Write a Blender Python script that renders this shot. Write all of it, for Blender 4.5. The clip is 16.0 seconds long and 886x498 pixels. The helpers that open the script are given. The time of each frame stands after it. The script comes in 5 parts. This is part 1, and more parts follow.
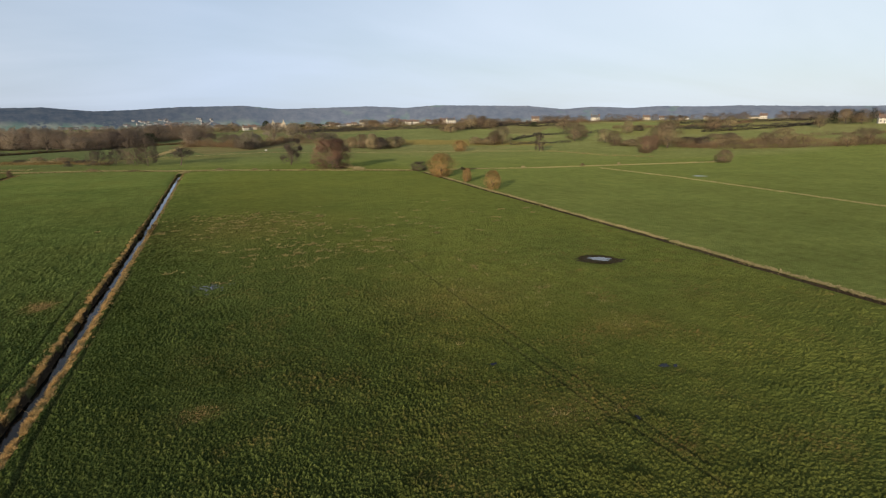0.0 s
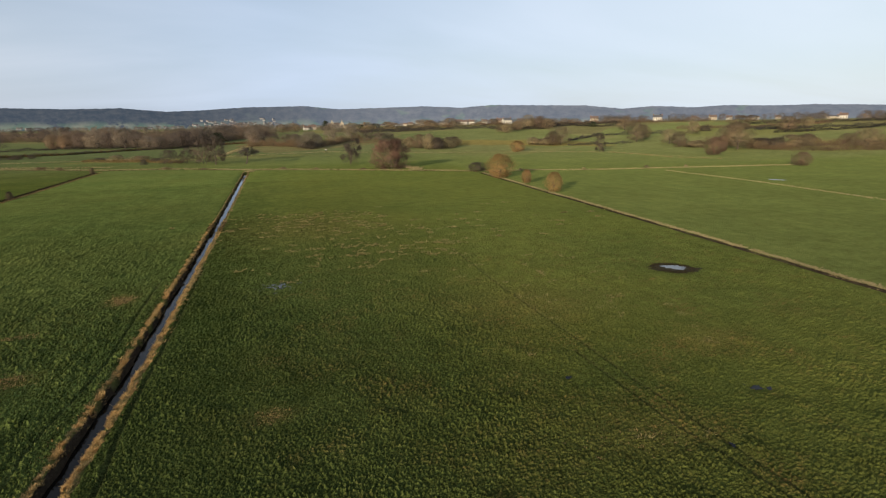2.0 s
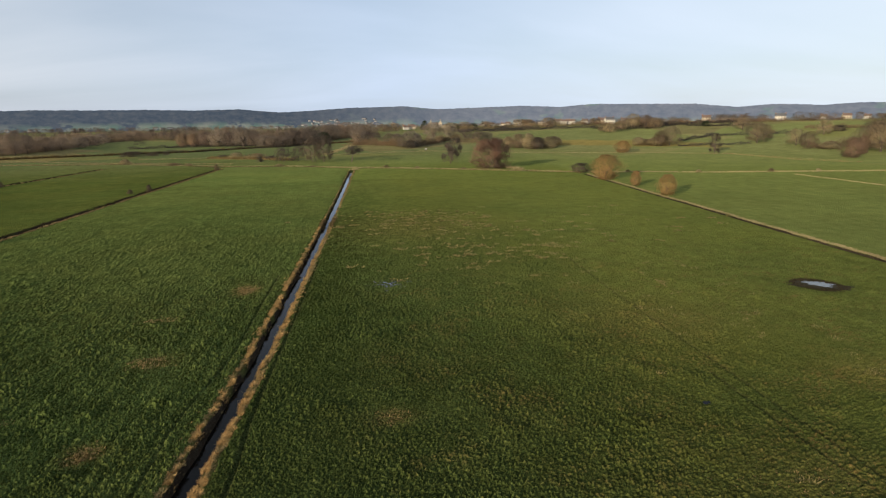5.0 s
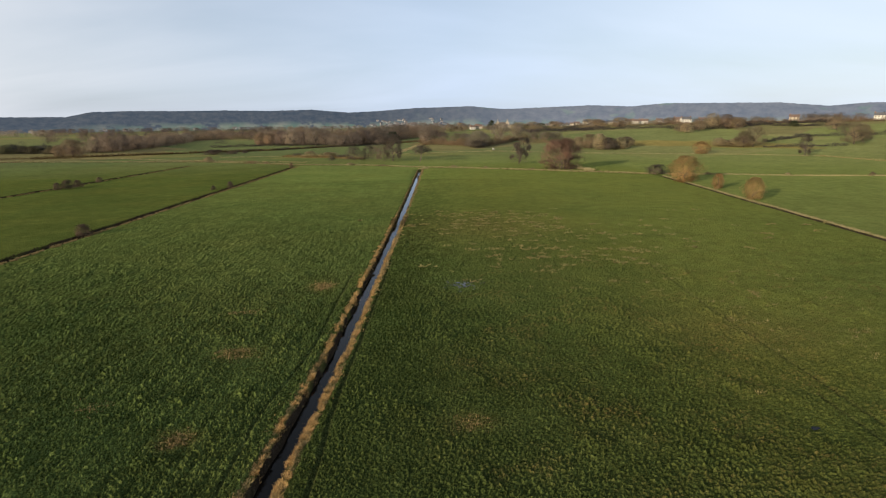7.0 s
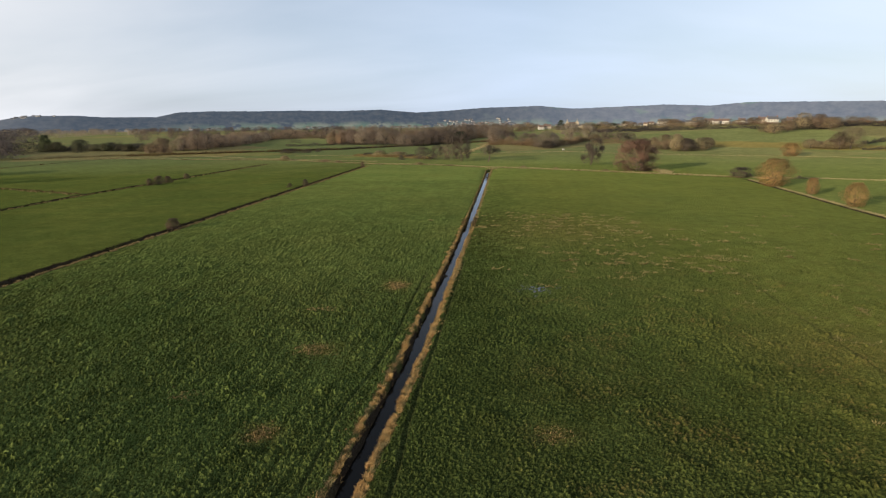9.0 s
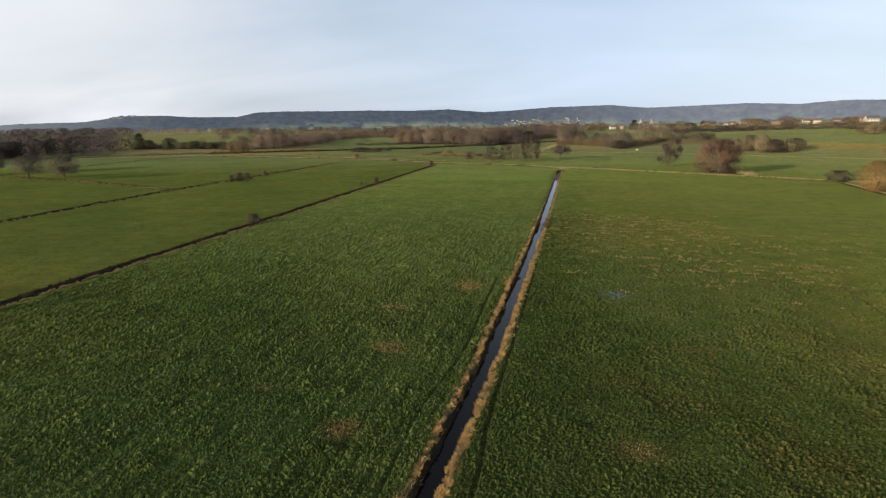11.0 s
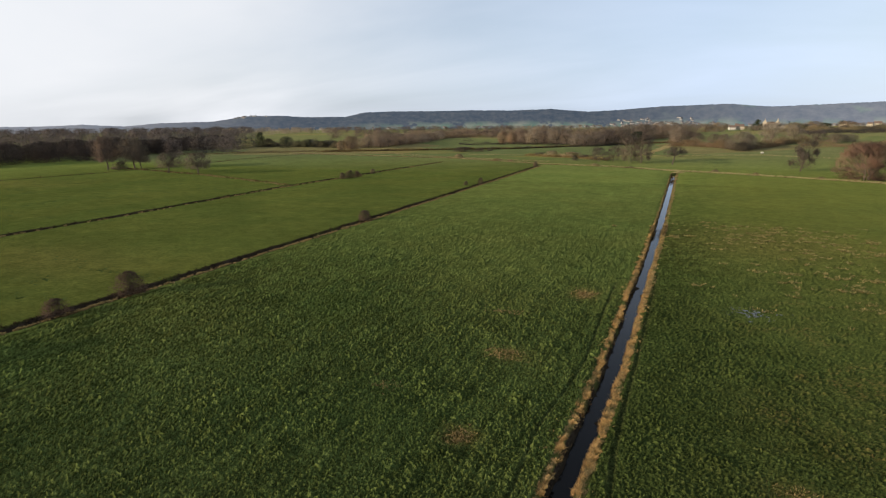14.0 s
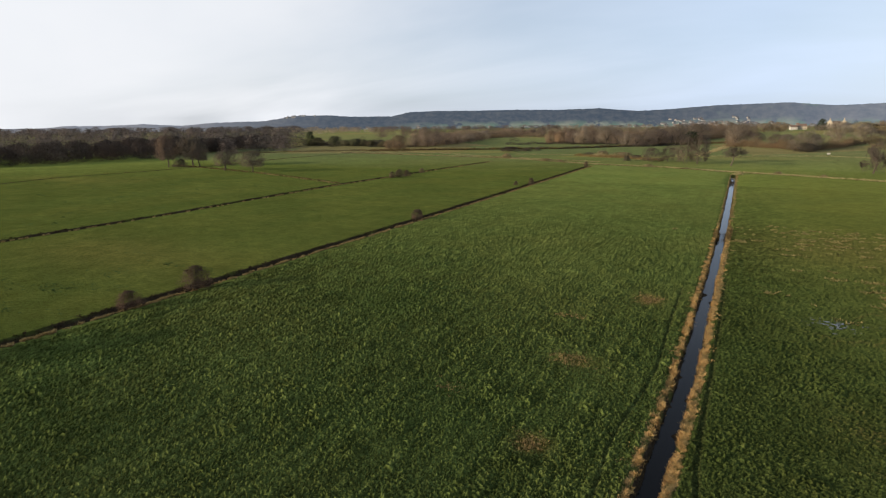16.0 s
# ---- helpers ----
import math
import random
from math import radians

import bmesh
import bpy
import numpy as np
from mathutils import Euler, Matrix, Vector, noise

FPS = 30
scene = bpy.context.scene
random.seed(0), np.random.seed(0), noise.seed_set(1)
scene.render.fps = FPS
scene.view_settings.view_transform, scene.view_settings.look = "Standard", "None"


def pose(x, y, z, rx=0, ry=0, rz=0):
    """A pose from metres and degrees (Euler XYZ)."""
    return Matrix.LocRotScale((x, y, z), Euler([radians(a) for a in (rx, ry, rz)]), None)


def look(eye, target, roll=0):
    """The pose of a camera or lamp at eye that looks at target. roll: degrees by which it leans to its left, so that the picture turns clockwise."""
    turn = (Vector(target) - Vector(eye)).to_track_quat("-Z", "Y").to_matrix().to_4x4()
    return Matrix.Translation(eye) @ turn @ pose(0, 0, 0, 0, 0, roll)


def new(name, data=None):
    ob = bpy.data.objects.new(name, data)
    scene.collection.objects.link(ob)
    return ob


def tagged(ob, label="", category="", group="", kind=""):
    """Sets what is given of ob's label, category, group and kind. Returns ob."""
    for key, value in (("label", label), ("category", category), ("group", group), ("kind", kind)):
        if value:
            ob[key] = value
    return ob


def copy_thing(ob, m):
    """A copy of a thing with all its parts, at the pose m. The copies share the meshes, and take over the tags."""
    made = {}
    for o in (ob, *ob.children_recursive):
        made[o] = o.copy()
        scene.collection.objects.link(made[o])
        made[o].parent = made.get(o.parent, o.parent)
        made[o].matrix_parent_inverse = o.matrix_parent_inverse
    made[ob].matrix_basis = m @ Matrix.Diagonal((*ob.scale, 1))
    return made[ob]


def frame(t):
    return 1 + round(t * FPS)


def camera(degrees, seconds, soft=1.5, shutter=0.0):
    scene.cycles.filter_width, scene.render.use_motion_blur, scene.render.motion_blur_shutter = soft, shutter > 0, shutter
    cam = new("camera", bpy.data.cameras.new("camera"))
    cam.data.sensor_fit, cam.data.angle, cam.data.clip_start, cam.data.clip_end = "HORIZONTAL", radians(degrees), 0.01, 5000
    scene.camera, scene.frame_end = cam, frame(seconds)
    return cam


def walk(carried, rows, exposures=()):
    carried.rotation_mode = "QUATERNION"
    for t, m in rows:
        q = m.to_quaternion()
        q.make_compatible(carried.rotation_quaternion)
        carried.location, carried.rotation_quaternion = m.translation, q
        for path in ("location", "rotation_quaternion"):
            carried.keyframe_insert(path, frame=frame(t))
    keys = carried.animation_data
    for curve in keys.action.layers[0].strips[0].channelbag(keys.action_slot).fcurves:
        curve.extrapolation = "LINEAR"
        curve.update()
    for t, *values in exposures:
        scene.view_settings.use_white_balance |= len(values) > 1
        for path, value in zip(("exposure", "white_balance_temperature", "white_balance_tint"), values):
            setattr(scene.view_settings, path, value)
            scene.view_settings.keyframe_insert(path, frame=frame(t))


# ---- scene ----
cam = camera(79.0, 16.0, soft=1.2)
METRES, EYE, TILT, LEAN, TURN = 16.455, 22.0, 0.0, 0.0, -21.7
ROWS = [
    (0.0, 0.0, 0.0, 0.0, -0.11, -13.48, 0.46),
    (0.5, -0.0314, 0.0267, 0.0027, 0.7, -13.47, 0.43),
    (1.0, -0.0629, 0.0485, 0.0073, 2.16, -13.45, 0.41),
    (1.5, -0.0939, 0.07, 0.0104, 3.86, -13.46, 0.47),
    (2.0, -0.1251, 0.0886, 0.0132, 5.55, -13.45, 0.48),
    (2.5, -0.157, 0.1057, 0.0162, 7.2, -13.45, 0.49),
    (3.0, -0.1882, 0.1206, 0.0164, 8.84, -13.45, 0.54),
    (3.5, -0.219, 0.1339, 0.0143, 10.49, -13.44, 0.56),
    (4.0, -0.2495, 0.1458, 0.0134, 12.15, -13.42, 0.56),
    (6.5, -0.3954, 0.1877, 0.0038, 20.62, -13.35, 0.61),
    (7.0, -0.4238, 0.193, 0.0034, 22.34, -13.33, 0.59),
    (7.5, -0.452, 0.1976, 0.0039, 24.06, -13.31, 0.58),
    (8.0, -0.48, 0.2014, 0.0053, 25.8, -13.29, 0.57),
    (8.5, -0.5077, 0.2044, 0.0077, 27.51, -13.28, 0.56),
    (9.0, -0.5358, 0.2062, 0.0082, 29.26, -13.28, 0.56),
    (11.5, -0.6692, 0.1988, 0.0035, 37.91, -13.24, 0.54),
    (12.0, -0.6966, 0.1945, 0.0052, 39.66, -13.23, 0.52),
    (12.5, -0.7234, 0.1894, 0.0071, 41.42, -13.22, 0.51),
    (13.0, -0.7503, 0.1832, 0.0092, 43.16, -13.22, 0.48),
    (13.5, -0.7769, 0.1767, 0.0102, 44.96, -13.21, 0.48),
    (14.0, -0.8034, 0.1692, 0.0102, 46.59, -13.18, 0.48),
    (14.5, -0.8314, 0.1591, 0.0098, 48.13, -13.18, 0.48),
    (15.0, -0.8614, 0.1447, 0.0086, 49.42, -13.17, 0.48),
    (15.5, -0.8939, 0.1247, 0.008, 50.46, -13.18, 0.47),
    (16.0, -0.927, 0.0995, 0.0066, 51.23, -13.19, 0.47),
]
walk(cam, [(t, pose(0, 0, EYE, TILT, LEAN, TURN) @ pose(METRES * x, METRES * y, METRES * z, 90 + pitch, roll, yaw)) for t, x, y, z, yaw, pitch, roll in ROWS],
     exposures=[(0.0, 0.10), (3.0, 0.12), (6.5, 0.22), (16.0, 0.28)])

# ---- world, sun ----
SUN_AZ, SUN_EL = 222.0, 12.0          # degrees clockwise from +y, degrees up
world = bpy.data.worlds.new("sky")
scene.world = world
world.use_nodes = True
wt = world.node_tree
wt.nodes.clear()


def wnode(kind, **props):
    n = wt.nodes.new(kind)
    for k, v in props.items():
        if k == "operation":
            n.operation = v
        elif k == "blend":
            n.data_type, n.blend_type = "RGBA", v
    return n


geo = wnode("ShaderNodeTexCoord")
sep = wnode("ShaderNodeSeparateXYZ")
wt.links.new(geo.outputs["Generated"], sep.inputs[0])
up = wnode("ShaderNodeMath", operation="MAXIMUM")
wt.links.new(sep.outputs[2], up.inputs[0])
up.inputs[1].default_value = 0.012
com = wnode("ShaderNodeCombineXYZ")
for k in (0, 1):
    wt.links.new(sep.outputs[k], com.inputs[k])
wt.links.new(up.outputs[0], com.inputs[2])
sky = wnode("ShaderNodeTexSky")
sky.sky_type = "NISHITA"
sky.sun_disc = False
sky.sun_elevation, sky.sun_rotation = radians(SUN_EL), radians(SUN_AZ)
sky.air_density, sky.dust_density, sky.ozone_density = 1.0, 1.2, 1.6
wt.links.new(com.outputs[0], sky.inputs["Vector"])
# thin streaky cloud, laid on a high plane
lift = wnode("ShaderNodeMath", operation="ADD")
wt.links.new(up.outputs[0], lift.inputs[0])
lift.inputs[1].default_value = 0.20
px = wnode("ShaderNodeMath", operation="DIVIDE")
py = wnode("ShaderNodeMath", operation="DIVIDE")
for k, n in ((0, px), (1, py)):
    wt.links.new(sep.outputs[k], n.inputs[0])
    wt.links.new(lift.outputs[0], n.inputs[1])
plane = wnode("ShaderNodeCombineXYZ")
wt.links.new(px.outputs[0], plane.inputs[0])
wt.links.new(py.outputs[0], plane.inputs[1])
turn = wnode("ShaderNodeMapping")
turn.inputs["Rotation"].default_value = (0, 0, radians(25))
turn.inputs["Scale"].default_value = (0.55, 1.0, 1.0)
wt.links.new(plane.outputs[0], turn.inputs["Vector"])
cloud = wnode("ShaderNodeTexNoise")
cloud.inputs["Scale"].default_value = 0.75
cloud.inputs["Detail"].default_value = 5
cloud.inputs["Roughness"].default_value = 0.48
cloud.inputs["Distortion"].default_value = 0.35
wt.links.new(turn.outputs[0], cloud.inputs["Vector"])
ramp = wnode("ShaderNodeMapRange")
ramp.inputs["From Min"].default_value, ramp.inputs["From Max"].default_value = 0.30, 0.72
ramp.inputs["To Min"].default_value, ramp.inputs["To Max"].default_value = 0.60, 1.0
wt.links.new(cloud.outputs["Fac"], ramp.inputs["Value"])
# the veil is brighter towards the west, where the low sun lights it
west = wnode("ShaderNodeVectorMath", operation="DOT_PRODUCT")
wt.links.new(geo.outputs["Generated"], west.inputs[0])
west.inputs[1].default_value = (-0.86, 0.24, 0.45)
glow = wnode("ShaderNodeMapRange")
glow.interpolation_type = "SMOOTHSTEP"
glow.inputs["From Min"].default_value, glow.inputs["From Max"].default_value = 0.62, 1.42
glow.inputs["To Min"].default_value, glow.inputs["To Max"].default_value = 0.0, 1.0
ragged = wnode("ShaderNodeMath", operation="MULTIPLY_ADD")
wt.links.new(cloud.outputs["Fac"], ragged.inputs[0])
ragged.inputs[1].default_value = 0.7
wt.links.new(west.outputs["Value"], ragged.inputs[2])
wt.links.new(ragged.outputs[0], glow.inputs["Value"])
veil = wnode("ShaderNodeMix", blend="MIX")
wt.links.new(glow.outputs[0], veil.inputs[0])
# paler and whiter towards the east
pale = wnode("ShaderNodeMix", blend="MIX")
east = wnode("ShaderNodeMapRange")
east.inputs["From Min"].default_value, east.inputs["From Max"].default_value = 0.0, 0.8
wt.links.new(sep.outputs[0], east.inputs["Value"])
wt.links.new(east.outputs[0], pale.inputs[0])
pale.inputs[6].default_value = (6.3, 7.55, 9.6, 1)
pale.inputs[7].default_value = (7.6, 8.5, 9.5, 1)
wt.links.new(pale.outputs[2], veil.inputs[6])
veil.inputs[7].default_value = (8.6, 8.75, 9.1, 1)
cover = wnode("ShaderNodeMath", operation="MAXIMUM")
wt.links.new(ramp.outputs[0], cover.inputs[0])
wt.links.new(glow.outputs[0], cover.inputs[1])
# the veil thins out overhead
clear = wnode("ShaderNodeMapRange")
clear.inputs["From Min"].default_value, clear.inputs["From Max"].default_value = 0.24, 0.75
clear.inputs["To Min"].default_value, clear.inputs["To Max"].default_value = 1.0, 0.58
wt.links.new(sep.outputs[2], clear.inputs["Value"])
thinner = wnode("ShaderNodeMath", operation="MULTIPLY")
wt.links.new(cover.outputs[0], thinner.inputs[0])
wt.links.new(clear.outputs[0], thinner.inputs[1])
mix = wnode("ShaderNodeMix", blend="MIX")
wt.links.new(thinner.outputs[0], mix.inputs[0])
wt.links.new(sky.outputs[0], mix.inputs[6])
wt.links.new(veil.outputs[2], mix.inputs[7])
bg = wnode("ShaderNodeBackground")
bright = wnode("ShaderNodeMapRange")
bright.inputs["From Min"].default_value, bright.inputs["From Max"].default_value = -0.2, 0.85
bright.inputs["To Min"].default_value, bright.inputs["To Max"].default_value = 0.087, 0.101
wt.links.new(sep.outputs[0], bright.inputs["Value"])
wt.links.new(bright.outputs[0], bg.inputs["Strength"])
wt.links.new(mix.outputs[2], bg.inputs["Color"])
wo = wnode("ShaderNodeOutputWorld")
wt.links.new(bg.outputs[0], wo.inputs[0])

sun = new("sun", bpy.data.lights.new("sun", "SUN"))
sun.data.energy, sun.data.angle, sun.data.color = 5.0, radians(0.6), (1.0, 0.85, 0.64)
_s = Vector((math.sin(radians(SUN_AZ)) * math.cos(radians(SUN_EL)), math.cos(radians(SUN_AZ)) * math.cos(radians(SUN_EL)), math.sin(radians(SUN_EL))))
sun.matrix_world = look(_s * 100, (0, 0, 0))

# ---- materials ----


def material(name, rough=0.8, spec=0.3):
    m = bpy.data.materials.new(name)
    m.use_nodes = True
    b = m.node_tree.nodes["Principled BSDF"]
    b.inputs["Roughness"].default_value = rough
    b.inputs["Specular IOR Level"].default_value = spec
    return m, m.node_tree, b


def noise_of(nt, scale, detail=4, rough=0.6, coords=None, stretch=None):
    n = nt.nodes.new("ShaderNodeTexNoise")
    n.inputs["Scale"].default_value = scale
    n.inputs["Detail"].default_value = detail
    n.inputs["Roughness"].default_value = rough
    src = coords
    if src is None:
        src = nt.nodes.new("ShaderNodeTexCoord").outputs["Object"]
    if stretch:
        mp = nt.nodes.new("ShaderNodeMapping")
        mp.inputs["Scale"].default_value = stretch
        nt.links.new(src, mp.inputs[0])
        src = mp.outputs[0]
    nt.links.new(src, n.inputs["Vector"])
    return n.outputs["Fac"]


def ranged(nt, value, a, b, c=0.0, d=1.0):
    n = nt.nodes.new("ShaderNodeMapRange")
    for k, v in zip(("From Min", "From Max", "To Min", "To Max"), (a, b, c, d)):
        n.inputs[k].default_value = v
    nt.links.new(value, n.inputs["Value"])
    return n.outputs[0]


def blend(nt, fac, a, b, kind="MIX"):
    n = nt.nodes.new("ShaderNodeMix")
    n.data_type, n.blend_type = "RGBA", kind
    for k, v in ((0, fac), (6, a), (7, b)):
        if isinstance(v, (int, float)):
            n.inputs[k].default_value = v
        elif isinstance(v, tuple):
            n.inputs[k].default_value = (*v, 1)
        else:
            nt.links.new(v, n.inputs[k])
    return n.outputs[2]


def math2(nt, op, a, b):
    n = nt.nodes.new("ShaderNodeMath")
    n.operation = op
    for k, v in ((0, a), (1, b)):
        if isinstance(v, (int, float)):
            n.inputs[k].default_value = v
        else:
            nt.links.new(v, n.inputs[k])
    return n.outputs[0]


def attr(nt, name):
    n = nt.nodes.new("ShaderNodeAttribute")
    n.attribute_name = name
    return n.outputs["Fac"]


def bump(nt, b, height, strength, dist):
    n = nt.nodes.new("ShaderNodeBump")
    n.inputs["Strength"].default_value = strength
    n.inputs["Distance"].default_value = dist
    nt.links.new(height, n.inputs["Height"])
    nt.links.new(n.outputs[0], b.inputs["Normal"])


def pasture():
    m, nt, b = material("pasture", 1.0, 0.0)
    broad = noise_of(nt, 0.035, 5, 0.6)
    mid = noise_of(nt, 0.22, 5, 0.65)
    fine = noise_of(nt, 1.9, 5, 0.7)
    rows = noise_of(nt, 0.5, 4, 0.6, stretch=(1.0, 0.12, 1.0))
    lush = blend(nt, ranged(nt, mid, 0.35, 0.65), (0.053, 0.080, 0.020), (0.083, 0.120, 0.030))
    olive = blend(nt, ranged(nt, mid, 0.35, 0.65), (0.060, 0.085, 0.017), (0.095, 0.113, 0.024))
    col = blend(nt, attr(nt, "lush"), olive, lush)
    col = blend(nt, ranged(nt, broad, 0.35, 0.7, 0.0, 0.6), col, (0.122, 0.126, 0.032))
    col = blend(nt, math2(nt, "MULTIPLY", attr(nt, "smooth"), 0.65), col, (0.146, 0.154, 0.046))
    col = blend(nt, ranged(nt, rows, 0.5, 0.75, 0.0, 0.35), col, (0.044, 0.066, 0.017))
    col = blend(nt, math2(nt, "MULTIPLY", attr(nt, "damp"), 0.45), col, (0.034, 0.050, 0.014))
    col = blend(nt, math2(nt, "MULTIPLY", attr(nt, "dull"), 0.8), col, blend(nt, ranged(nt, noise_of(nt, 0.05, 4, 0.6), 0.4, 0.65), (0.050, 0.066, 0.014), (0.076, 0.084, 0.018)))
    col = blend(nt, math2(nt, "MULTIPLY", attr(nt, "olive"), ranged(nt, noise_of(nt, 0.045, 4, 0.6), 0.3, 0.6, 0.25, 0.9)), col, (0.096, 0.100, 0.021))
    cells = nt.nodes.new("ShaderNodeTexVoronoi")
    cells.inputs["Scale"].default_value = 0.0075
    nt.links.new(nt.nodes.new("ShaderNodeTexCoord").outputs["Object"], cells.inputs["Vector"])
    one = nt.nodes.new("ShaderNodeSeparateColor")
    nt.links.new(cells.outputs["Color"], one.inputs[0])
    plots = blend(nt, one.outputs[0], (0.088, 0.104, 0.052), (0.128, 0.120, 0.066))
    # eastern plots brightened: haze and brightness opposite the sun put into the colour
    plots = blend(nt, attr(nt, "east"), plots, blend(nt, one.outputs[0], (0.170, 0.182, 0.068), (0.235, 0.195, 0.088)))
    plots = blend(nt, ranged(nt, one.outputs[1], 0.7, 0.75), plots, (0.17, 0.125, 0.07))
    # distant fields paler: haze put into the colour, besides their own tints
    col = blend(nt, math2(nt, "MULTIPLY", attr(nt, "away"), 0.8), col, plots)
    dry = math2(nt, "MULTIPLY", attr(nt, "dry"), ranged(nt, fine, 0.3, 0.6, 0.55, 1.0))
    col = blend(nt, dry, col, (0.23, 0.155, 0.050))
    mud = math2(nt, "MULTIPLY", attr(nt, "mud"), ranged(nt, mid, 0.2, 0.45, 0.7, 1.0))
    col = blend(nt, mud, col, (0.042, 0.032, 0.022))
    leafy = attr(nt, "leafy")
    tone = math2(nt, "MULTIPLY", attr(nt, "tone"), leafy)
    col = blend(nt, ranged(nt, tone, 0.72, 0.95, 0.0, 0.45), col, blend(nt, attr(nt, "lush"), (0.135, 0.098, 0.030), (0.110, 0.135, 0.040)))
    rust = math2(nt, "MULTIPLY", attr(nt, "rusty"), ranged(nt, noise_of(nt, 0.13, 4, 0.7), 0.48, 0.68, 0.0, 0.75))
    col = blend(nt, math2(nt, "MULTIPLY", rust, ranged(nt, attr(nt, "tone"), 0.35, 0.75)), col, (0.150, 0.088, 0.032))
    # dark litter under the grass, with the shade between blades painted in
    col = blend(nt, attr(nt, "litter_shade"), col, blend(nt, mid, (0.022, 0.032, 0.009), (0.040, 0.048, 0.013)))
    grain = noise_of(nt, 8.0, 3, 0.7)
    plain = math2(nt, "MULTIPLY", ranged(nt, fine, 0.25, 0.75, 0.55, 1.45), ranged(nt, noise_of(nt, 0.30, 7, 0.78), 0.32, 0.68, 0.70, 1.32))
    leaf = math2(nt, "MULTIPLY", ranged(nt, grain, 0.3, 0.7, 0.52, 1.48), ranged(nt, noise_of(nt, 0.30, 5, 0.6), 0.32, 0.68, 0.88, 1.12))
    pick = nt.nodes.new("ShaderNodeMix")
    nt.links.new(ranged(nt, leafy, 0.0, 0.5), pick.inputs[0])
    nt.links.new(plain, pick.inputs[2])
    nt.links.new(leaf, pick.inputs[3])
    shade = pick.outputs[0]
    shade = math2(nt, "MULTIPLY", shade, ranged(nt, noise_of(nt, 0.045, 5, 0.65), 0.35, 0.65, 0.86, 1.12))
    shade = math2(nt, "MULTIPLY", shade, ranged(nt, math2(nt, "MULTIPLY", math2(nt, "SUBTRACT", attr(nt, "tone"), 0.5), leafy), -0.5, 0.5, 0.45, 1.55))
    # leafier grass darkened as a whole: shade between its leaves put into the colour
    shade = math2(nt, "MULTIPLY", shade, ranged(nt, leafy, 0, 1, 0.97, 0.64))
    bare = math2(nt, "ADD", math2(nt, "ADD", math2(nt, "MULTIPLY", attr(nt, "litter_shade"), 0.75), attr(nt, "mud")), math2(nt, "MULTIPLY", math2(nt, "MAXIMUM", attr(nt, "dull"), attr(nt, "away")), 0.45))
    nt.links.new(ranged(nt, math2(nt, "ADD", bare, math2(nt, "MULTIPLY", leafy, 0.8)), 0.0, 1.0, 0.15, 0.0), b.inputs["Sheen Weight"])
    b.inputs["Sheen Roughness"].default_value = 0.5
    b.inputs["Sheen Tint"].default_value = (0.50, 0.60, 0.16, 1)
    mul = nt.nodes.new("ShaderNodeVectorMath")
    mul.operation = "SCALE"
    nt.links.new(col, mul.inputs[0])
    nt.links.new(shade, mul.inputs["Scale"])
    nt.links.new(mul.outputs[0], b.inputs["Base Color"])
    clump = noise_of(nt, 2.6, 6, 0.75)
    relief = math2(nt, "MULTIPLY", math2(nt, "ADD", clump, math2(nt, "MULTIPLY", mid, 0.9)), ranged(nt, leafy, 0, 1, 0.8, 0.25))
    bump(nt, b, relief, 1.0, 0.45)
    return m


def thin(nt, b, col, share):
    """Light passes through thin blades and twigs: part of the colour is seen from behind."""
    t = nt.nodes.new("ShaderNodeBsdfTranslucent")
    nt.links.new(col, t.inputs["Color"])
    m = nt.nodes.new("ShaderNodeMixShader")
    m.inputs[0].default_value = share
    out = next(n for n in nt.nodes if n.type == "OUTPUT_MATERIAL")
    nt.links.new(b.outputs[0], m.inputs[1])
    nt.links.new(t.outputs[0], m.inputs[2])
    nt.links.new(m.outputs[0], out.inputs["Surface"])


def blades(name, dark, light):
    m, nt, b = material(name, 0.9, 0.04)
    g = nt.nodes.new("ShaderNodeNewGeometry")
    col = blend(nt, g.outputs["Random Per Island"], dark, light)
    nt.links.new(col, b.inputs["Base Color"])
    thin(nt, b, col, 0.12)
    return m


def bark(name, dark, light, scale=3.0):
    m, nt, b = material(name, 0.9, 0.15)
    n = noise_of(nt, scale, 5, 0.7, stretch=(1, 1, 0.25))
    nt.links.new(blend(nt, ranged(nt, n, 0.3, 0.7), dark, light), b.inputs["Base Color"])
    bump(nt, b, n, 0.6, 0.05)
    return m


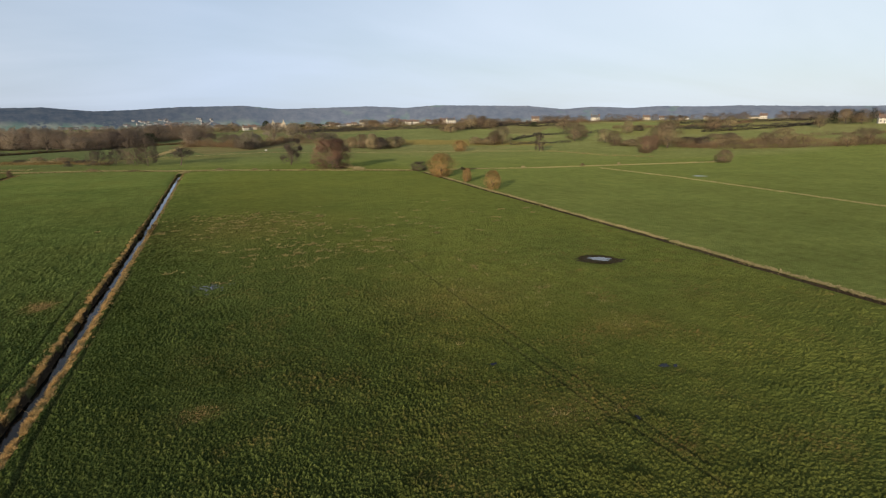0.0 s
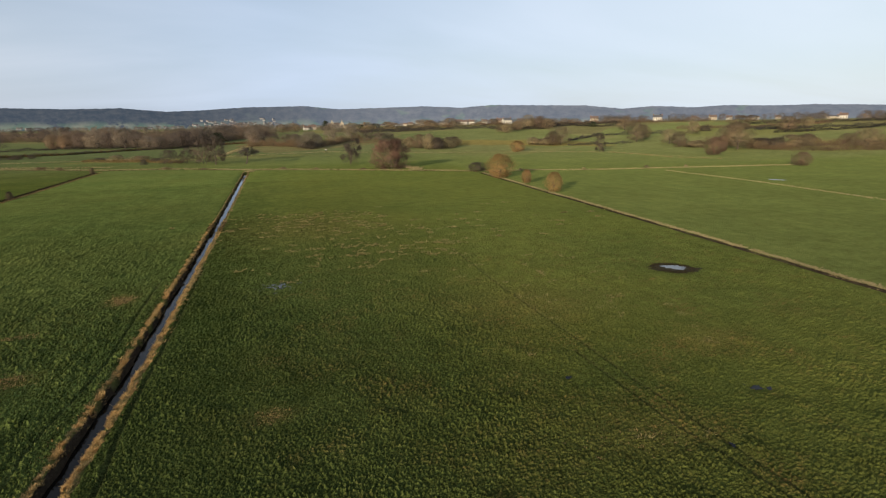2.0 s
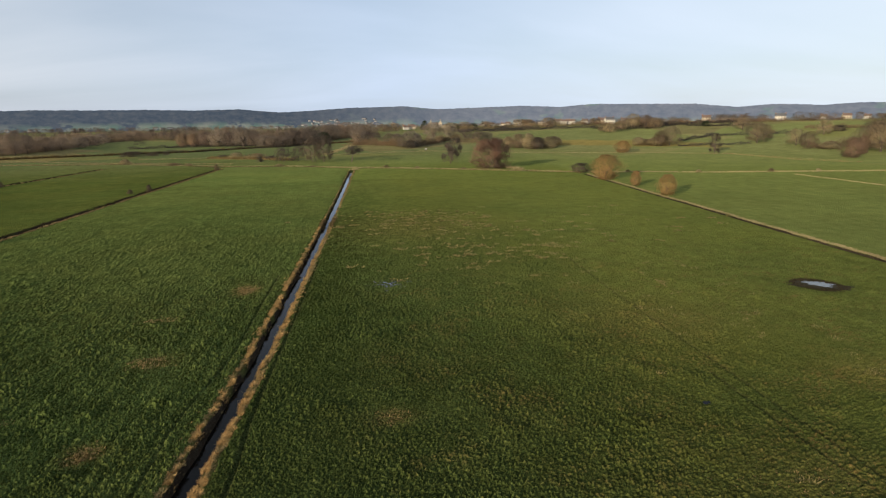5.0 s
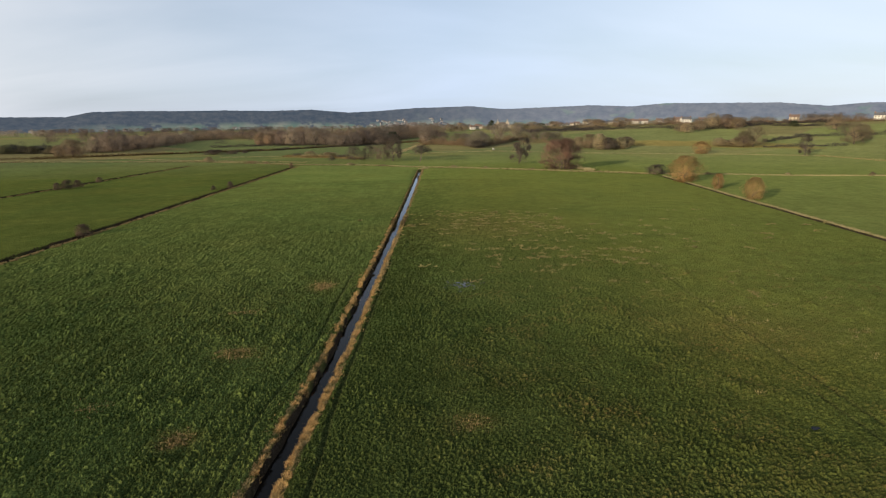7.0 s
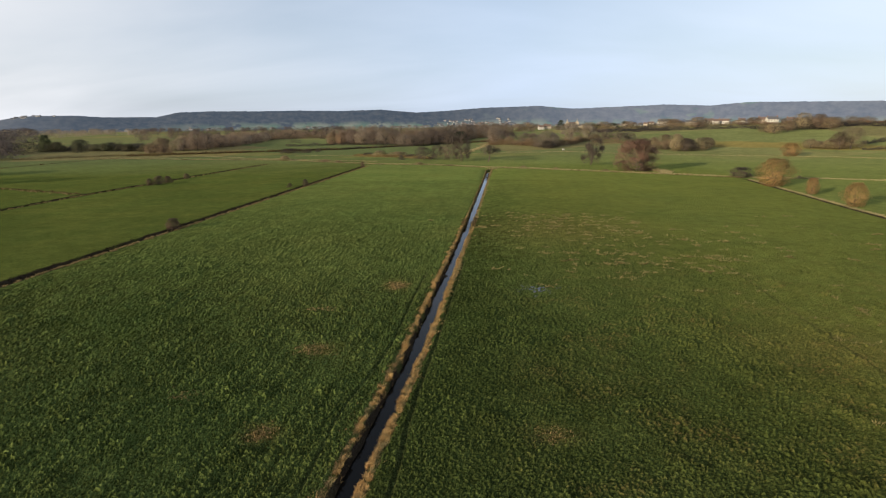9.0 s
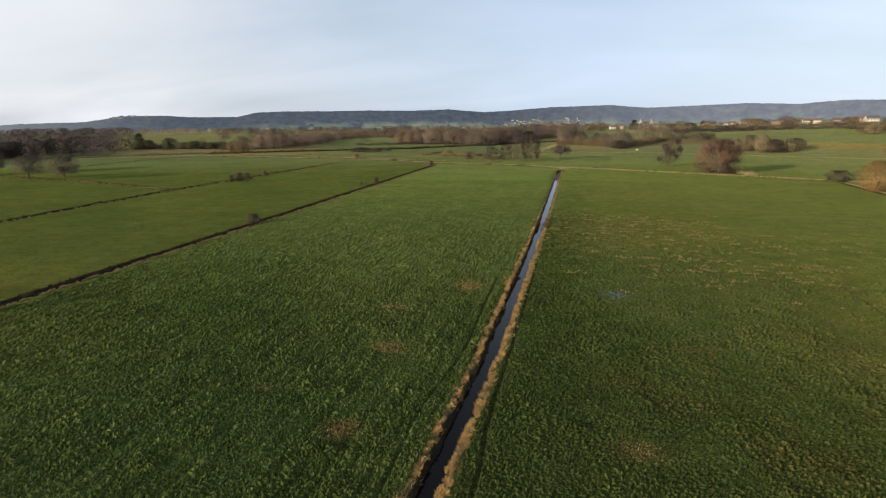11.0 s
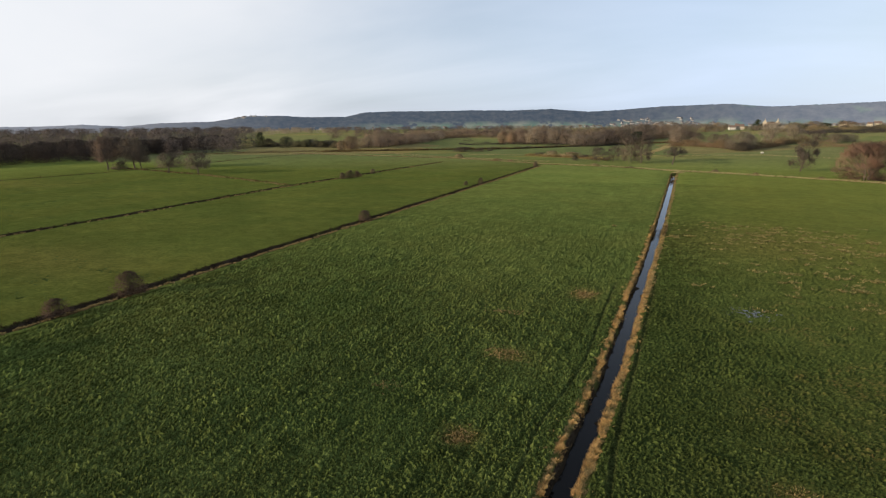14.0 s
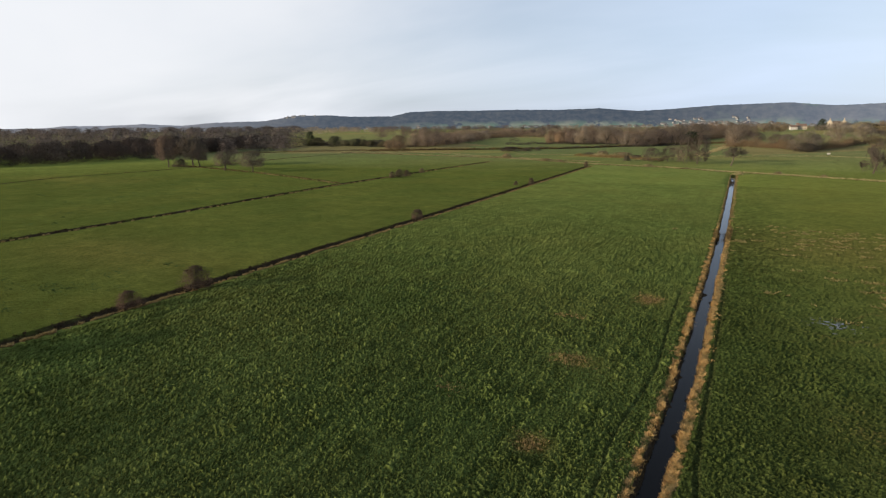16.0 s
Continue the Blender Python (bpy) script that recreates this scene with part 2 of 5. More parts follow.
def twigs(name, dark, light, across=0.35, through_share=0.36):
    m, nt, b = material(name, 0.9, 0.05)
    g = nt.nodes.new("ShaderNodeNewGeometry")
    o = nt.nodes.new("ShaderNodeObjectInfo")
    col = blend(nt, ranged(nt, g.outputs["Random Per Island"], 0, 1, 0.27, 0.68), dark, light)
    # neighbouring trees differ in tone
    stand = noise_of(nt, 0.055, 2, 0.5, g.outputs["Position"])
    other = noise_of(nt, 0.034, 2, 0.5, g.outputs["Position"])
    col = blend(nt, ranged(nt, stand, 0.42, 0.62, 0.0, 0.55), col, tuple(c * k for c, k in zip(light, (1.0, 0.92, 0.85))))
    col = blend(nt, ranged(nt, other, 0.48, 0.66, 0.0, 0.6), col, tuple(c * k for c, k in zip(dark, (0.85, 1.0, 1.0))))
    hue = nt.nodes.new("ShaderNodeHueSaturation")
    nt.links.new(col, hue.inputs["Color"])
    nt.links.new(ranged(nt, o.outputs["Random"], 0, 1, 1 - across, 1 + across), hue.inputs["Value"])
    nt.links.new(ranged(nt, o.outputs["Random"], 0, 1, 0.485, 0.515), hue.inputs["Hue"])
    nt.links.new(hue.outputs[0], b.inputs["Base Color"])
    thin(nt, b, hue.outputs[0], through_share)
    return m


def plaster(name, colour, var=0.25):
    m, nt, b = material(name, 0.85, 0.2)
    n = noise_of(nt, 0.8, 5, 0.65)
    low = tuple(c * (1 - var) for c in colour)
    nt.links.new(blend(nt, ranged(nt, n, 0.3, 0.7), low, colour), b.inputs["Base Color"])
    bump(nt, b, noise_of(nt, 9.0, 3), 0.3, 0.02)
    return m


PASTURE = pasture()
GRASS_LUSH = blades("grass_lush", (0.036, 0.060, 0.018), (0.068, 0.102, 0.031))
GRASS_DAMP = blades("grass_damp", (0.024, 0.039, 0.011), (0.058, 0.082, 0.022))
BLEACHED = blades("bleached_tussock", (0.130, 0.108, 0.040), (0.262, 0.212, 0.082))
MARGIN = blades("bleached_margin", (0.20, 0.165, 0.080), (0.42, 0.345, 0.175))
RUST = blades("rust_growth", (0.125, 0.090, 0.036), (0.270, 0.190, 0.078))
STRAW = blades("dead_grass", (0.15, 0.085, 0.028), (0.80, 0.505, 0.195))
STRAW_DULL = blades("dull_dead_grass", (0.15, 0.110, 0.046), (0.34, 0.250, 0.112))
SEDGE = blades("brown_sedge", (0.060, 0.045, 0.020), (0.16, 0.11, 0.045))
DARK_SEDGE = blades("dark_sedge", (0.020, 0.016, 0.010), (0.055, 0.040, 0.020))
BARK = bark("bark_grey", (0.055, 0.042, 0.032), (0.15, 0.115, 0.085))
TWIG_BROWN = twigs("twigs_brown", (0.188, 0.140, 0.085), (0.400, 0.297, 0.174))
TWIG_RED = twigs("twigs_red_brown", (0.165, 0.112, 0.074), (0.320, 0.215, 0.138), 0.1)
TWIG_ORANGE = twigs("twigs_orange", (0.275, 0.168, 0.070), (0.500, 0.300, 0.124), 0.12)
TWIG_MAUVE = twigs("twigs_mauve", (0.150, 0.100, 0.068), (0.315, 0.208, 0.132), 0.1)
TWIG_PALE = twigs("twigs_pale", (0.190, 0.140, 0.097), (0.385, 0.286, 0.196), through_share=0.5)
# softened brown: the greying of haze put into the twig colour
TWIG_FAR = twigs("twigs_far_brown", (0.158, 0.124, 0.096), (0.305, 0.242, 0.184), through_share=0.5)
TWIG_DIM = twigs("twigs_grey_brown", (0.074, 0.060, 0.048), (0.165, 0.128, 0.098), 0.15)
# darkened twigs: the shaded side of wood and hedges put into the colour
TWIG_DARK = twigs("twigs_dark", (0.048, 0.041, 0.037), (0.080, 0.067, 0.058), through_share=0.5)
# greyed twigs for the western woods: distance haze painted into the colour
TWIG_HAZE = twigs("twigs_haze", (0.100, 0.084, 0.076), (0.150, 0.126, 0.112), 0.15)
TWIG_THORN = twigs("twigs_thorn", (0.066, 0.048, 0.036), (0.155, 0.110, 0.078), 0.15)
TWIG_OLIVE = twigs("twigs_olive", (0.055, 0.055, 0.032), (0.130, 0.118, 0.068))
TWIG_HEDGE = twigs("twigs_hedge", (0.105, 0.075, 0.047), (0.255, 0.180, 0.108), 0.15)
TWIG_GREEN = twigs("evergreen", (0.028, 0.036, 0.018), (0.066, 0.075, 0.036))
# dimmer than the near render: the low contrast of haze put into the colour
FAR_RENDER = plaster("hazed_render", (0.31, 0.30, 0.285))
RENDER = plaster("white_render", (0.56, 0.52, 0.44))
STONE = plaster("buff_stone", (0.45, 0.38, 0.28))
BRICK = plaster("red_brick", (0.34, 0.17, 0.10))
SLATE = plaster("slate_roof", (0.12, 0.115, 0.115), 0.35)
TILE = plaster("tile_roof", (0.17, 0.115, 0.088), 0.35)
PANE, _nt, _b = material("window_pane", 0.08, 0.5)
_b.inputs["Base Color"].default_value = (0.03, 0.035, 0.045, 1)
PUDDLE, _nt, _b = material("puddle_water", 0.14, 0.42)
_b.inputs["Base Color"].default_value = (0.085, 0.080, 0.062, 1)
_b.inputs["IOR"].default_value = 1.4
bump(_nt, _b, noise_of(_nt, 5.0, 3), 0.1, 0.02)
WATER, _nt, _b = material("ditch_water", 0.03, 0.15)
_b.inputs["Base Color"].default_value = (0.006, 0.005, 0.004, 1)
_b.inputs["IOR"].default_value = 1.33
bump(_nt, _b, noise_of(_nt, 3.0, 3), 0.12, 0.02)
MUD, _nt, _b = material("wet_mud", 0.9, 0.05)
_n = noise_of(_nt, 2.2, 5)
_nt.links.new(blend(_nt, _n, (0.024, 0.022, 0.012), (0.064, 0.052, 0.028)), _b.inputs["Base Color"])
bump(_nt, _b, _n, 0.7, 0.08)

# ---- the plan ----
# Ditches that run along y: centre x by y, half width at the top, half width of the water, depth, water level
MAIN_Y, MAIN_X = (-60, 15, 36, 55, 80, 132, 200, 264), (-16.7, -17.1, -17.0, -16.55, -16.7, -17.1, -18.2, -19.3)
LEFT_Y, LEFT_X = (-60, 5, 43, 53, 114, 200, 287), (-79.6, -80.0, -79.8, -79.7, -80.8, -83.1, -85.6)
FAR_Y, FAR_X = (-60, 30, 56, 78, 95, 113, 134, 163, 298), (-135.0, -139.8, -141.6, -141.8, -142.4, -144.0, -145.6, -147.6, -146.5)
RIGHT_Y, RIGHT_X = (-60, 20, 40, 50, 60, 75, 90, 105, 122, 133, 146, 161, 181, 204, 224), (66.0, 71.4, 72.3, 72.6, 73.1, 73.9, 74.5, 74.9, 75.6, 76.1, 76.5, 76.9, 78.0, 78.7, 79.4)
WEST_Y, WEST_X = (90, 130, 174, 214, 281, 371), (-268, -279, -273.5, -273.5, -286, -281)
# trodden lines beside the main ditch
RUT_Y, RUT_X = (16, 37, 42, 48, 56, 70, 92), (-13.6, -14.2, -14.55, -14.7, -14.65, -14.7, -14.9)
PATH_Y, PATH_X = (16, 36, 42, 46, 50, 56, 70, 84), (-19.4, -19.8, -20.2, -19.9, -19.5, -19.1, -19.6, -19.9)
# wheel marks across the middle field
WHEEL_Y, WHEEL_X = (22, 32, 38, 44, 55, 67, 78, 92), (27.4, 26.8, 26.5, 26.4, 26.1, 25.7, 25.8, 25.9)
WHEEL2_Y, WHEEL2_X = (20, 26, 32, 38, 46), (26.6, 25.9, 25.0, 24.8, 24.7)
DITCHES = [
    (MAIN_Y, MAIN_X, 0.86, 0.76, 1.0, -0.66),
    (LEFT_Y, LEFT_X, 1.15, 0.45, 0.95, -0.72),
    (FAR_Y, FAR_X, 1.25, 0.55, 0.95, -0.72),
    (RIGHT_Y, RIGHT_X, 0.65, 0.25, 0.60, -0.50),
    (WEST_Y, WEST_X, 1.0, 0.3, 0.7, -0.6),
    (RUT_Y, RUT_X, 0.24, 0.10, 0.09, -0.2),
    (PATH_Y, PATH_X, 0.18, 0.08, 0.08, -0.2),
    (WHEEL_Y, WHEEL_X, 0.22, 0.10, 0.08, -0.2),
    (WHEEL2_Y, WHEEL2_X, 0.20, 0.10, 0.06, -0.2),
]
AZ_RISE, RISE = (-80, -20, -8, 4, 12, 20, 30, 45, 60, 90), (0, 0, 2, 9, 13, 16, 18, 20, 21, 21)


def smooth(a, b, v):
    u = np.clip((v - a) / (b - a), 0, 1)
    return u * u * (3 - 2 * u)


def terrain(x, y):
    """The lie of the land: flat meadows, and a low rise to the north-east."""
    x, y = np.asarray(x, float), np.asarray(y, float)
    r, az = np.hypot(x, y), np.degrees(np.arctan2(x, y))
    return np.interp(az, AZ_RISE, RISE) * smooth(330, 800, r) * (1 - 0.8 * smooth(1000, 1900, r))


def wobble(s, k, amp):
    return amp * (np.sin(s * 0.9 + k) + 0.6 * np.sin(s * 2.3 + 2.1 * k) + 0.4 * np.sin(s * 5.1 + k * 3.7))


def ground_z(x, y):
    x, y = np.asarray(x, float), np.asarray(y, float)
    z = terrain(x, y)
    z = z + 0.035 * np.sin(x * 1.1 + 0.6 * np.sin(y * 0.4)) * np.sin(y * 0.9 + x * 0.13) * (np.hypot(x, y) < 140)
    for k, (ys, xs, top, half, depth, level) in enumerate(DITCHES):
        xc = np.interp(y, ys, xs)
        side = np.sign(x - xc)
        d = np.abs(x - xc) / (1 + (0.10 * np.sin(y * 0.45 + side + k) + 0.09 * np.sin(y * 1.13 + 2 * side) if top > 0.7 else 0))
        if k == 0:
            d = d / np.interp(y, (85, 170), (1.0, 1.22))
        inside = (y > ys[0] - 0.1) & (y < ys[-1] + 0.1)
        cut = -depth * (1 - smooth(half * 0.75, top, d))
        z = np.where(inside & (d < top), np.minimum(z, cut), z)
    return z


def mesh_object(name, verts, faces, mat, parent=None, label="", smooth_faces=False):
    me = bpy.data.meshes.new(name)
    me.from_pydata([tuple(v) for v in verts] if not isinstance(verts, list) else verts, [], faces)
    if mat:
        me.materials.append(mat)
    if smooth_faces:
        me.polygons.foreach_set("use_smooth", [True] * len(me.polygons))
    ob = new(name, me)
    if parent:
        ob.parent = parent
    if label:
        ob["label"] = label
    return ob


def soup(name, tri, mat, parent=None, out=None):
    """A mesh of loose triangles, tri: (n, 3, 3). out: the way outwards at each, for soft round shading."""
    tri = np.asarray(tri, np.float32).reshape(-1, 3, 3)
    if out is not None:
        face = np.cross(tri[:, 1] - tri[:, 0], tri[:, 2] - tri[:, 0])
        face /= np.maximum(np.linalg.norm(face, axis=1, keepdims=True), 1e-9)
        back = np.sum(face * out, axis=1) < 0
        tri[back] = tri[back][:, ::-1]
        face[back] *= -1
        normal = out + face * 0.18
        normal /= np.maximum(np.linalg.norm(normal, axis=1, keepdims=True), 1e-9)
    tri = tri.reshape(-1, 3)
    n = len(tri)
    me = bpy.data.meshes.new(name)
    me.vertices.add(n)
    me.vertices.foreach_set("co", tri.ravel())
    me.loops.add(n)
    me.loops.foreach_set("vertex_index", np.arange(n, dtype=np.int32))
    me.polygons.add(n // 3)
    me.polygons.foreach_set("loop_start", np.arange(0, n, 3, dtype=np.int32))
    me.update(calc_edges=True)
    me.validate()
    me.materials.append(mat)
    if out is not None:
        me.polygons.foreach_set("use_smooth", [True] * len(me.polygons))
        me.normals_split_custom_set_from_vertices(np.repeat(normal, 3, axis=0))
    ob = new(name, me)
    if parent:
        ob.parent = parent
    return ob


def outward(tri, foot=(0, 0, 0.38)):
    """Unit vectors from the middle of a crown that is one high and one wide."""
    d = tri.mean(axis=1) - foot
    d = d * (1, 1, 0.8) + (0, 0, 0.06)
    return d / np.maximum(np.linalg.norm(d, axis=1, keepdims=True), 1e-6)


# ---- ground ----
def land(x, y):
    """Named shares for the pasture material: growth, mud, and shade and haze painted in."""
    main, left = np.interp(y, MAIN_Y, MAIN_X), np.interp(y, LEFT_Y, LEFT_X)
    right = np.interp(y, RIGHT_Y, RIGHT_X)
    r = np.hypot(x, y)
    lush = np.where(x < main, 0.95, 0.35)
    damp = np.where(x > main, 1 - smooth(-8, 26, x), 0) * (1 - smooth(60, 130, y))
    lush = np.where(x < left, 0.30, lush)
    lush = np.where((x > main) & (x < right), np.clip(0.75 - (y - 40) / 130 * 0.5 - (x + 17) / 90 * 0.3, 0.1, 0.9), lush)
    lush = np.where((x > right) & (y < 235), 0.7, lush)
    lush = np.where(y > 300, 0.75, lush)
    smoothness = np.where((x > right) | (y > 300), 0.9, 0.15)
    smoothness = np.where(x < left, 0.10, smoothness)
    dry = np.zeros_like(x)
    for cx, cy, rx, ry, amount in ((-3.8, 41.8, 2.0, 1.2, 0.35), (-25, 39.5, 1.3, 1.2, 0.6), (-23, 76.6, 1.5, 2.0, 0.8), (-26, 54.4, 2.0, 1.6, 0.35),
                                   (22, 31, 6, 3, 0.18), (39, 44, 5, 3, 0.25), (2, 120, 16, 14, 0.35), (25, 60, 10, 8, 0.22), (-110, 60, 22, 10, 0.25), (-260, 126, 34, 5, 0.4)):
        dry = np.maximum(dry, amount * np.exp(-((x - cx) / rx) ** 2 - ((y - cy) / ry) ** 2))
    bank = np.abs(x - main)
    dry = np.where((bank > 0.8) & (bank < 1.3) & (y < 150), 0.3, dry)
    strip = (x > 128) & (x < 240) & (y > 432 - 0.72 * (x - 141)) & (y < 486 - 0.75 * (x - 150))
    dry = np.where(strip, 1.0, dry)
    for cx, cy, rx, ry, amount in ((370, 285, 60, 28, 0.55), (-90, 365, 34, 12, 0.5), (-220, 395, 50, 24, 0.35), (-20, 380, 40, 14, 0.2), (430, 420, 90, 60, 0.3), (60, 590, 60, 40, 0.25)):
        dry = np.maximum(dry, amount * (((x - cx) / rx) ** 2 + ((y - cy) / ry) ** 2 < 1))
    far = smooth(500, 900, r)
    dry = np.maximum(dry, far * 0.10)
    mud = np.zeros_like(x)
    for ys, xs, top, half, depth, level in DITCHES:
        d = np.abs(x - np.interp(y, ys, xs))
        mud = np.maximum(mud, np.where((y > ys[0]) & (y < ys[-1]), (d < top * 1.08) * (1.0 if top > 0.5 else 0.25), 0))
    mud = np.maximum(mud, 0.95 * (((x - 54.2) / 2.9) ** 2 + ((y - 68.5) / 3.0) ** 2 < 1))
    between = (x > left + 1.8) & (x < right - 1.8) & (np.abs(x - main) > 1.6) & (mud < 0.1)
    # painted shade under the nearer grass, fading out along y
    litter_shade = np.where(between & (y > -20), (1 - smooth(50, 150, y)) * smooth(-22, -4, y), 0) * 0.8
    litter_shade = litter_shade * np.where(x > main, 1 - 0.5 * smooth(-4, 30, x), 0.9)
    return (("litter_shade", litter_shade), ("east", smooth(2, 32, np.degrees(np.arctan2(x, y))) * smooth(230, 330, r)), ("dull", np.maximum((x < left) * (1 - smooth(280, 420, r)) * 1.0, 0.7 * (y > 292) * (1 - smooth(-90, 10, x)) * (1 - smooth(560, 760, r)))), ("olive", np.where((x > main) & (x < right), np.maximum(smooth(60, 170, y) * smooth(-16, 6, x), 0.85 * smooth(2, 24, x)) * (1 - smooth(225, 300, y)), 0)), ("damp", damp), ("away", smooth(235, 460, np.where(y > 235, r, 0))), ("lush", lush), ("smooth", smoothness), ("dry", dry), ("mud", mud))


def give(me, shares):
    for name, values in shares:
        me.attributes.new(name, "FLOAT", "POINT").data.foreach_set("value", np.asarray(values).astype(np.float32))


def build_ground():
    from mathutils.geometry import delaunay_2d_cdt
    rng = np.random.default_rng(4)
    pts, edges = [], []

    def keep(x, y):
        for ys, xs, top, *_ in DITCHES:
            if ys[0] - 3 < y < ys[-1] + 3 and abs(x - np.interp(y, ys, xs)) < top + 0.7:
                return False
        return True

    def patch(x0, x1, y0, y1, step, skip=None):
        for x in np.arange(x0, x1, step):
            for y in np.arange(y0, y1, step):
                px_, py_ = x + rng.uniform(-0.3, 0.3) * step, y + rng.uniform(-0.3, 0.3) * step
                if skip and skip[0] <= px_ < skip[1] and skip[2] <= py_ < skip[3]:
                    continue
                if keep(px_, py_):
                    pts.append((px_, py_))

    patch(-84, 84, -20, 90, 1.8)
    patch(-180, 190, -40, 300, 6.0, (-84, 84, -20, 90))
    patch(-420, 480, 300, 660, 10.0)
    patch(-480, -180, -40, 300, 22.0)
    patch(190, 480, -40, 300, 22.0)
    patch(-480, 480, 660, 840, 22.0)
    patch(-4900, 4900, -4900, 4900, 240.0, (-480, 480, -40, 840))
    for x, y in ((-4950, -4950), (4950, -4950), (4950, 4950), (-4950, 4950)):
        pts.append((x, y))
    for k, (ys, xs, top, half, *_ ) in enumerate(DITCHES):
        step = 1.5 if k == 0 else 3.0
        run = np.arange(ys[0], ys[-1] + 0.01, step)
        for j, off in enumerate((-top * 1.42, -top - 0.05, -(top + half) / 2, -half * 0.75, half * 0.75, (top + half) / 2, top + 0.05, top * 1.42)):
            wob = wobble(run, 7 * k + j, 0.10 if abs(off) > half else 0.07)
            base = len(pts)
            pts.extend((float(np.interp(y, ys, xs) + off + w), float(y)) for y, w in zip(run, wob))
            edges.extend((base + i, base + i + 1) for i in range(len(run) - 1))
    out = delaunay_2d_cdt([Vector(p) for p in pts], edges, [], 0, 1e-4)
    co = np.array([tuple(v) for v in out[0]])
    x, y = co[:, 0], co[:, 1]
    z = ground_z(x, y)
    ob = mesh_object("ground", np.stack([x, y, z], 1), [tuple(f) for f in out[2]], PASTURE, smooth_faces=True)
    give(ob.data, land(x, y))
    tagged(ob, "flat green winter pasture cut by drainage ditches", "ground", kind="structure")


build_ground()


def water_strip(name, ys, xs, half, level, label):
    run = np.arange(ys[0], ys[-1], 2.0)
    v, f = [], []
    for i, y in enumerate(run):
        xc = float(np.interp(y, ys, xs))
        v += [(xc - half - 0.5, float(y), level), (xc + half + 0.5, float(y), level)]
        if i:
            f.append((2 * i - 2, 2 * i - 1, 2 * i + 1, 2 * i))
    tagged(mesh_object(name, v, f, WATER), label, "water", kind="structure")


water_strip("water_1", MAIN_Y, MAIN_X, 0.40, -0.66, "still dark water reflecting the sky in a straight ditch")
water_strip("water_2", LEFT_Y, LEFT_X, 0.2, -0.72, "narrow dark water at the bottom of a grassy ditch")
water_strip("water_3", FAR_Y, FAR_X, 0.2, -0.72, "narrow dark water at the bottom of a grassy ditch")
water_strip("water_4", RIGHT_Y, RIGHT_X, 0.0, -0.54, "narrow dark water at the bottom of a reedy ditch")


# ---- grass ----
def tufts(x, y, z, height, width, blades_each, rng, lean=0.55):
    """Loose grass blades, one triangle each, standing in tufts."""
    n = len(x)
    k = blades_each
    a = rng.uniform(0, 2 * math.pi, (n, k))
    h = np.asarray(height)[:, None] * rng.uniform(0.6, 1.15, (n, k))
    w = np.asarray(width)[:, None] * rng.uniform(0.7, 1.2, (n, k))
    out = h * lean * rng.uniform(0.3, 1.5, (n, k))
    spread = h * 0.35 * rng.uniform(0, 1, (n, k))
    bx, by = x[:, None] + np.cos(a) * spread, y[:, None] + np.sin(a) * spread
    bz = np.repeat(np.asarray(z)[:, None], k, 1) - 0.02
    t = a + rng.uniform(-0.6, 0.6, (n, k)) + math.pi / 2
    dx, dy = np.cos(t) * w / 2, np.sin(t) * w / 2
    p0 = np.stack([bx - dx, by - dy, bz], -1)
    p1 = np.stack([bx + dx, by + dy, bz], -1)
    p2 = np.stack([bx + np.cos(a) * out, by + np.sin(a) * out, bz + h], -1)
    return np.stack([p0, p1, p2], -2).reshape(-1, 3, 3)


PATCHES = ((-3.8, 41.8, 2.0, 1.3, 0.6), (-25, 39.5, 1.4, 1.3, 0.9), (-23, 76.6, 1.7, 2.2, 1.0), (-26.5, 54.4, 2.6, 1.6, 0.75), (-34, 44, 2.0, 1.2, 0.5), (54.2, 68.4, 4.0, 3.7, 1.6), (22, 31, 5, 2.4, 0.25), (-3.6, 77, 3.4, 2.4, 0.75), (-30, 66, 2.2, 1.3, 0.6), (35.6, 34.5, 1.3, 0.7, 0.9), (21.2, 40.9, 0.7, 0.5, 0.9), (27.2, 28.6, 0.7, 0.5, 0.9))


def thinned(x, y):
    out = np.zeros_like(x)
    for cx, cy, rx, ry, amount in PATCHES:
        out = np.maximum(out, amount * np.exp(-(((x - cx) / rx) ** 2 + ((y - cy) / ry) ** 2) ** 1.5 * 0.8))
    for ys, xs, top, *_ in DITCHES:
        out = np.maximum(out, (0.35 if top < 0.5 else 1.0) * (np.abs(x - np.interp(y, ys, xs)) < top * 0.8) * (y > ys[0]) * (y < ys[-1]))
    return out


def cells(x, y, across, along, seed):
    """Leafy clumps on a jittered grid: height and chance of the clump over each place, 0 to 1."""
    rng = np.random.default_rng(seed)
    n = 1024
    jx, jy, jh = rng.uniform(-0.38, 0.38, (n, n)), rng.uniform(-0.38, 0.38, (n, n)), rng.uniform(0, 1, (n, n))
    gx, gy = x / across, y / along
    ix, iy = np.floor(gx).astype(int), np.floor(gy).astype(int)
    top, lot = np.zeros_like(x), np.zeros_like(x)
    for dx in (-1, 0, 1):
        for dy in (-1, 0, 1):
            a, b = (ix + dx) % n, (iy + dy) % n
            d2 = (gx - (ix + dx + 0.5 + jx[a, b])) ** 2 + (gy - (iy + dy + 0.5 + jy[a, b])) ** 2
            h = (0.3 + 0.7 * jh[a, b]) * np.clip(1.15 - np.sqrt(d2) * 1.9, 0, 0.8)
            lot = np.where(h > top, jh[a, b], lot)
            top = np.maximum(top, h)
    return top, lot


